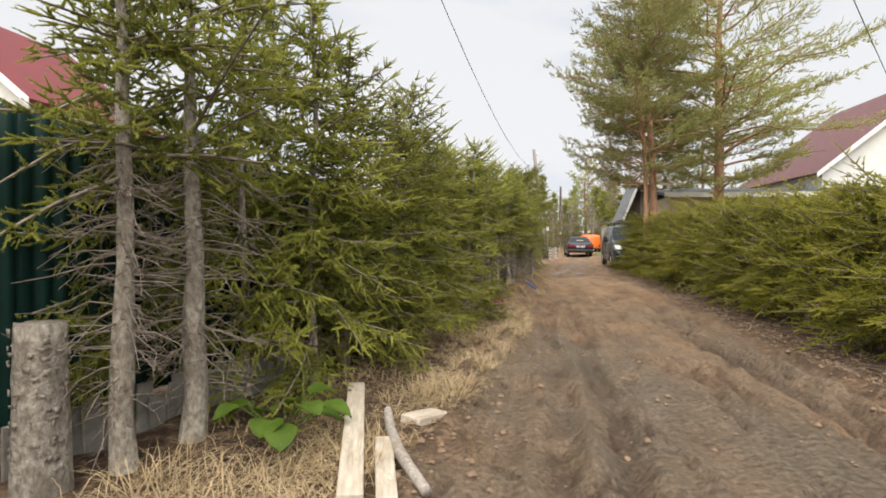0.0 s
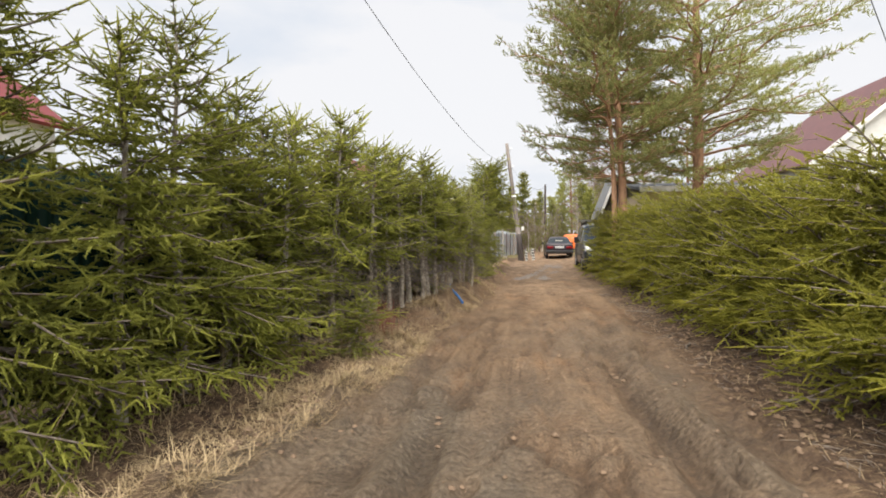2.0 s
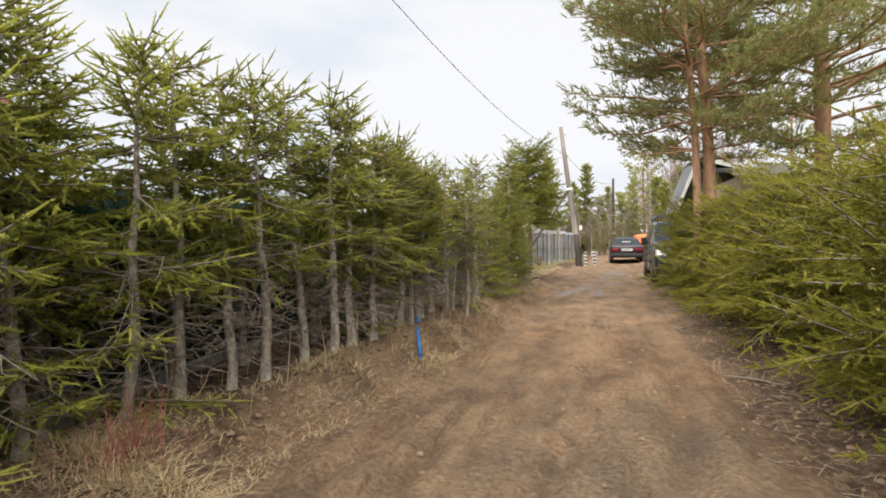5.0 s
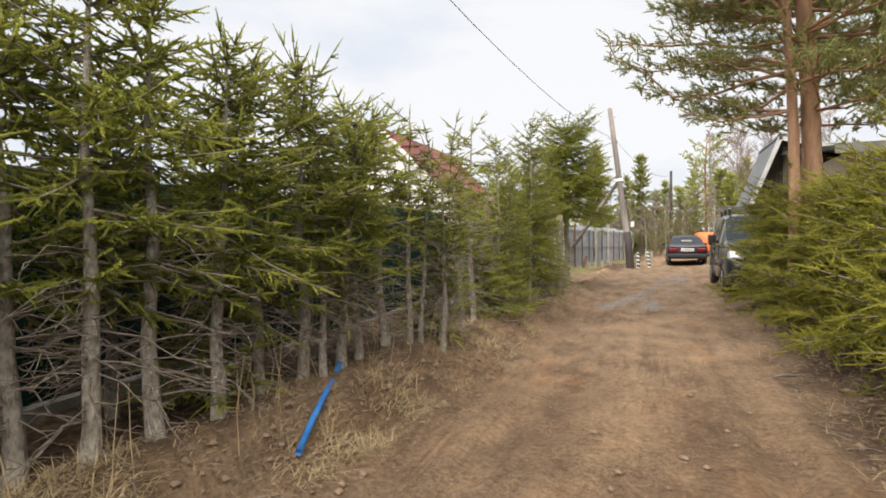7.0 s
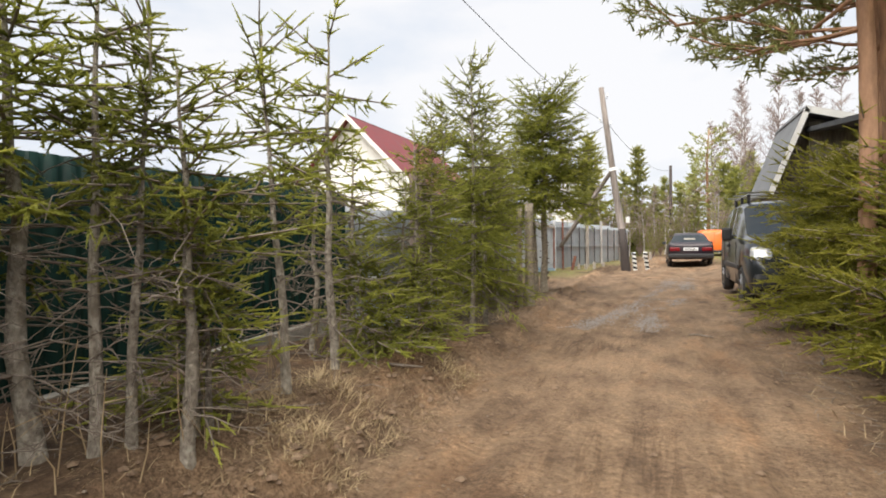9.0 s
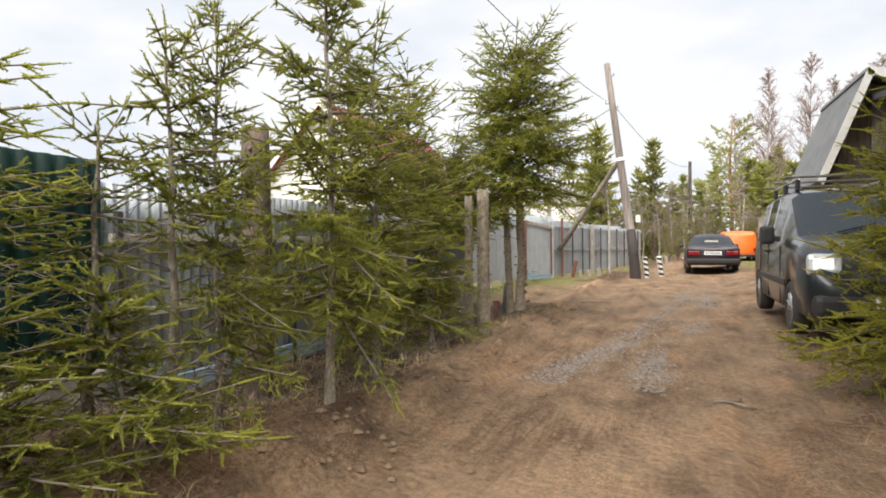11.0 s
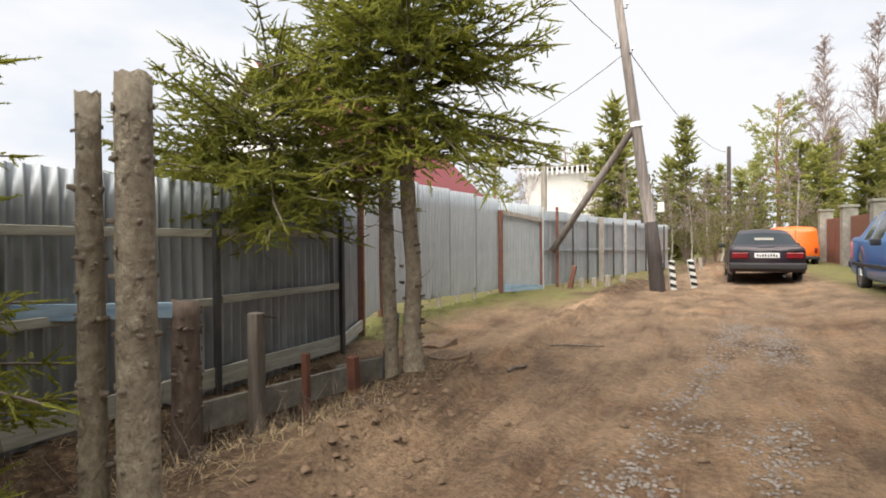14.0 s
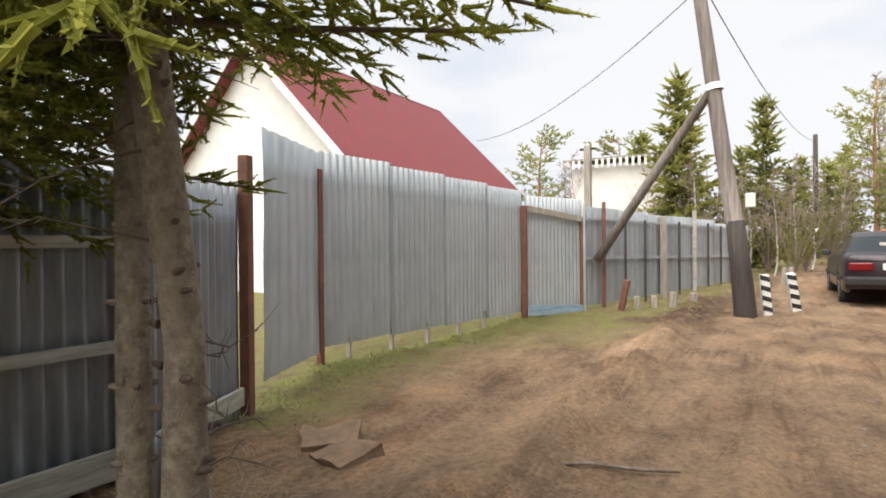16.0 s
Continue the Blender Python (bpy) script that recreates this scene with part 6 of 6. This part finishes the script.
def leaf_plant(x, y, label):
    """A low rosette of broad folded leaves on stalks."""
    r = np.random.default_rng(5)
    ob = thing("broad_leaved_plant", pose(x, y, float(ground_z(x, y))), label, "plant")
    for i in range(11):
        az, ln = i * 2.4, r.uniform(0.14, 0.32)
        w, tilt = r.uniform(0.075, 0.11), r.uniform(0.2, 0.9)
        out, side = np.array([math.cos(az), math.sin(az)]), np.array([-math.sin(az), math.cos(az)])
        V, Q, n = [], [], 7
        L = r.uniform(0.18, 0.26)
        for s in range(n):
            f = s / (n - 1)
            hw = w * math.sin(math.pi * min(1, f * 0.92 + 0.08)) ** 0.7
            for c in (-1, -0.5, 0, 0.5, 1):
                p = out * (ln + L * f) + side * hw * c
                V.append((p[0], p[1], 0.05 + ln * tilt + L * f * (tilt * 0.6 - 0.7 * f) + 0.022 * abs(c) + 0.006 * math.sin(9 * f + 3 * c)))
        for s in range(n - 1):
            for c in range(4):
                Q.append([s * 5 + c, s * 5 + c + 1, s * 5 + c + 6, s * 5 + c + 5])
        lf = part("leaf", mesh_of("leaf", V, [np.array(Q)]), M_LEAF, ob, smooth=True)
        part("stalk", curve_tube([(0, 0, 0), (out[0] * ln * 0.5, out[1] * ln * 0.5, ln * tilt * 0.7), (out[0] * ln, out[1] * ln, 0.05 + ln * tilt)], 0.005, 4), M_LEAF, lf)


leaf_plant(-2.02, 3.2, "low plant with broad bright green leaves beside the bank")

# ---------------------------------------------------------------- grass, litter, clods and gravel


def blades(X, Y, H, W, r, flop=0.8, name="blades"):
    """Bent grass blades, two segments each."""
    n = len(X)
    Z = top_z(X, Y) - 0.01
    az = r.random(n) * 6.283
    d = np.stack([np.cos(az), np.sin(az)], -1)
    s = np.stack([-d[:, 1], d[:, 0]], -1) * (W / 2)[:, None]
    P0 = np.column_stack([X, Y, Z])
    e = np.clip(r.normal(1.15 - 0.55 * flop, 0.35, n), 0.12, 1.45)
    m1 = np.column_stack([d * (H * np.cos(e) * 0.5)[:, None], H * np.sin(e) * 0.5])
    m2 = np.column_stack([d * (H * np.cos(e * 0.45) * 1.0)[:, None], np.maximum(0.012, H * np.sin(e * 0.8) * 0.75)])
    S = np.column_stack([s, np.zeros(n)])
    V = np.stack([P0 - S, P0 + S, P0 + m1 + S * 0.8, P0 + m1 - S * 0.8, P0 + m2], 1).reshape(-1, 3)
    b = np.arange(n)[:, None] * 5
    return mesh_of(name, V, [b + np.array([[0, 1, 2, 3]]), b + np.array([[3, 2, 4]])])


def stuff(name, me, mat, label, category):
    return tagged(part(name, me, mat), label, category, kind="stuff")


M_LITTER = surface("withered_grass", (0.24, 0.165, 0.09), (0.46, 0.35, 0.21), 3.5, 0.9, bump=0)
rs = np.random.default_rng(31)
ys = rs.uniform(1.5, 18, 105000)
den = np.interp(ys, [1.5, 3, 5, 9, 11, 14, 18], [0.3, 0.35, 0.9, 1, 0.45, 0.25, 0.3])
xs = row_x(ys) + rs.uniform(-0.25, 1.0, len(ys)) * np.interp(ys, [2, 4, 8, 12, 18], [0.95, 1.05, 0.95, 0.55, 0.5]) + 0.14
clump = sstep(-0.1, 0.2, fbm(xs * 1.8, ys * 1.8, 201, 2))
keep = rs.random(len(ys)) < den * (0.25 + 0.75 * clump)
xs, ys = xs[keep], ys[keep]
stuff("dry_grass", blades(xs, ys, rs.uniform(0.14, 0.36, len(xs)) * (0.6 + 0.6 * clump[keep]) * np.interp(ys, [9, 12], [1.0, 0.6]), rs.uniform(0.0025, 0.006, len(xs)), rs, 1.35), M_STRAW, "matted straw-coloured dead grass along the bank", "grass")
ys = np.concatenate([rs.uniform(18.5, 26.2, 9000), rs.uniform(33.2, 42, 3500), rs.uniform(5, 24, 3600)])
xs = np.concatenate([rs.uniform(-1.72, -0.35, 9000), -1.75 + (ys[9000:12500] - 33.2) * 0.26 + rs.uniform(0.1, 1.5, 3500) * rs.random(3500), rs.uniform(2.75, 3.9, 3600)])
stuff("dry_grass", blades(xs, ys, rs.uniform(0.06, 0.22, len(xs)), rs.uniform(0.003, 0.006, len(xs)), rs, 1.6), M_LITTER, "thin dead grass and litter at the lane edges", "grass")
n = 9000
ys = rs.uniform(26.8, 33.5, n)
xs = np.interp(ys, [26.8, 28.4, 32.6, 34.0], [-2.3, -2.85, -2.4, -1.9]) + np.abs(rs.normal(0, 0.42, n))
xs2, ys2 = rs.uniform(3.9, 5.6, 2500), rs.uniform(36, 45, 2500)
stuff("green_grass", blades(np.concatenate([xs, xs2]), np.concatenate([ys, ys2]), rs.uniform(0.03, 0.09, n + 2500), rs.uniform(0.004, 0.008, n + 2500), rs, 0.8), M_GRASS, "short green grass at the foot of the gate", "grass")


def lumps(X, Y, S, r, flat=0.6, sink=0.25, name="lumps"):
    """Rough little stones or clods: distorted eight-cornered bodies."""
    n = len(X)
    base = np.array([[1, 0, 0], [0, 1, 0], [-1, 0, 0], [0, -1, 0], [0.1, 0.1, 1], [0, 0, -1], [0.6, 0.6, 0.5], [-0.6, 0.55, 0.45], [-0.6, -0.6, 0.5], [0.6, -0.55, 0.45]], float)
    faces = np.array([[0, 1, 6], [1, 2, 7], [2, 3, 8], [3, 0, 9], [0, 6, 4], [6, 1, 4], [1, 7, 4], [7, 2, 4], [2, 8, 4], [8, 3, 4], [3, 9, 4], [9, 0, 4]])
    V = base[None] * (0.75 + 0.5 * r.random((n, 10, 1))) * S[:, None, None]
    V[:, :, 2] *= flat
    a = r.random(n) * 6.283
    ca, sa = np.cos(a)[:, None], np.sin(a)[:, None]
    x, y = V[:, :, 0] * ca - V[:, :, 1] * sa, V[:, :, 0] * sa + V[:, :, 1] * ca
    V = np.stack([x + X[:, None], y + Y[:, None], V[:, :, 2] + (top_z(X, Y) + S * flat * (0.5 - sink))[:, None]], -1)
    return mesh_of(name, V.reshape(-1, 3), [(np.arange(n)[:, None, None] * 10 + faces[None]).reshape(-1, 3)])


M_GRAVEL = surface("gravel_stone", (0.13, 0.11, 0.095), (0.30, 0.265, 0.24), 14, 0.85, bump=0.3)
n = 13000
ys = rs.uniform(21.2, 31, n)
c1 = np.interp(ys, [20, 22, 23.7, 26, 31], [0.35, 0.82, 1.28, 1.7, 2.2])
c2 = np.interp(ys, [20, 22.5, 24.6, 27.6, 31], [1.42, 1.62, 2.0, 2.3, 2.6])
xs = np.where(rs.random(n) < 0.5, c1, c2) + rs.normal(0, 0.12, n)
keep = rs.random(n) < sstep(-0.3, 0.12, fbm(xs * 1.5, ys * 0.8, 301, 3)) * np.interp(ys, [21.2, 22, 25, 31], [0.5, 0.8, 0.5, 0.25])
stuff("gravel", lumps(xs[keep], ys[keep], rs.uniform(0.006, 0.019, keep.sum()), rs), M_GRAVEL, "scattered grey gravel pressed into the lane", "gravel")
n = 12000
ys = rs.uniform(1.5, 26, n)
side = rs.random(n)
xs = np.where(side < 0.4, np.where(ys < 9.5, lane_x(ys) - 2.0, row_x(ys) + 0.45) + rs.normal(0, 0.24, n), np.where(side < 0.55, lane_x(ys) + rs.uniform(-1.6, 1.6, n), lane_x(ys) + 1.9 + rs.normal(0, 0.25, n)))
stuff("earth_clods", lumps(xs, ys, 0.004 + 0.03 * rs.random(n) ** 7, rs, 0.7, 0.1), M_CLAY, "crumbled clods of brown earth", "earth")
n = 420
ys = rs.uniform(3, 25, n)
xs = np.where(ys < 9.5, lane_x(ys) - 2.0, row_x(ys) + 0.4) + rs.normal(0, 0.17, n)
stuff("earth_lumps", lumps(xs, ys, rs.uniform(0.012, 0.045, n) * rs.uniform(0.4, 1, n), rs, 0.6, 0.45), M_CLAY, "broken lumps of brown earth along the bank foot", "earth")
n = 160
ys, xs = rs.uniform(1, 34, n), rs.uniform(-0.9, 3.4, n)
stuff("pebbles", lumps(xs, ys, rs.uniform(0.004, 0.011, n), rs, 0.7, 0.2), M_STONE, "small pale pebbles lying in the earth", "stone")


def litter_twigs(X, Y, r, name):
    g = Geo()
    for x, y in zip(X, Y):
        a, l = r.random() * 6.283, r.uniform(0.05, 0.22)
        z = float(top_z(x, y)) + 0.006
        d = np.array([math.cos(a) * l, math.sin(a) * l, 0])
        g.tube([np.array([x, y, z]), np.array([x, y, z + r.uniform(0, 0.02)]) + d * 0.5 + r.normal(0, 0.006, 3), np.array([x, y, z + r.uniform(0, 0.03)]) + d], [0.003, 0.0028, 0.0015], 4, cap=False)
    return g.mesh(name)


xs = np.concatenate([rs.uniform(2.7, 3.9, 700), rs.uniform(-1.5, -0.2, 500)])
ys = np.concatenate([rs.uniform(5, 24, 700), rs.uniform(9, 26, 500)])
stuff("twig_litter", litter_twigs(xs, ys, rs, "twig_litter"), M_TWIG, "fallen dry twigs on the lane verges", "litter")


def brush(X, Y, lo, hi, tilt, r, rad=0.004):
    """Thin dead stems standing or leaning in the earth."""
    g = Geo()
    for x, y in zip(X, Y):
        a, l, t = r.random() * 6.283, r.uniform(lo, hi), abs(r.normal(0, tilt))
        z = float(top_z(x, y)) - 0.02
        d = np.array([math.cos(a) * math.sin(t), math.sin(a) * math.sin(t), math.cos(t)]) * l
        p = np.array([x, y, z])
        g.tube([p, p + d * 0.5 + r.normal(0, 0.012, 3), p + d + r.normal(0, 0.02, 3)], [rad, rad * 0.8, rad * 0.35], 4, cap=False)
        if r.random() < 0.5:
            e = p + d * r.uniform(0.4, 0.8)
            g.tube([e, e + r.normal(0, 0.06, 3), e + r.normal(0, 0.1, 3)], [rad * 0.6, rad * 0.45, rad * 0.2], 4, cap=False)
    return g


n = 150
ys = rs.uniform(4, 18.5, n)
stuff("dead_stems", brush(row_x(ys) + rs.uniform(-0.5, 0.35, n), ys, 0.2, 0.6, 0.3, rs).mesh("dead_stems"), M_LITTER, "thin dry stalks standing between the trunks", "stalks")
n = 420
stuff("brushwood", brush(rs.uniform(-1.5, -0.45, n), rs.uniform(18.4, 24.6, n), 0.12, 0.45, 0.9, rs).mesh("brushwood"), M_TWIG, "tangle of dead twigs under the young spruces", "brushwood")
M_REDTWIG = surface("red_twigs", (0.16, 0.045, 0.035), (0.30, 0.09, 0.07), 6, 0.8, bump=0)
ob = thing("red_twig_shrub", pose(0, 0, 0), "small leafless shrub with reddish twigs on the bank", "shrub")
part("stem_work", brush(-0.95 + rs.normal(0, 0.09, 46), 9.5 + rs.normal(0, 0.12, 46), 0.2, 0.5, 0.45, rs, 0.003), M_REDTWIG, ob)
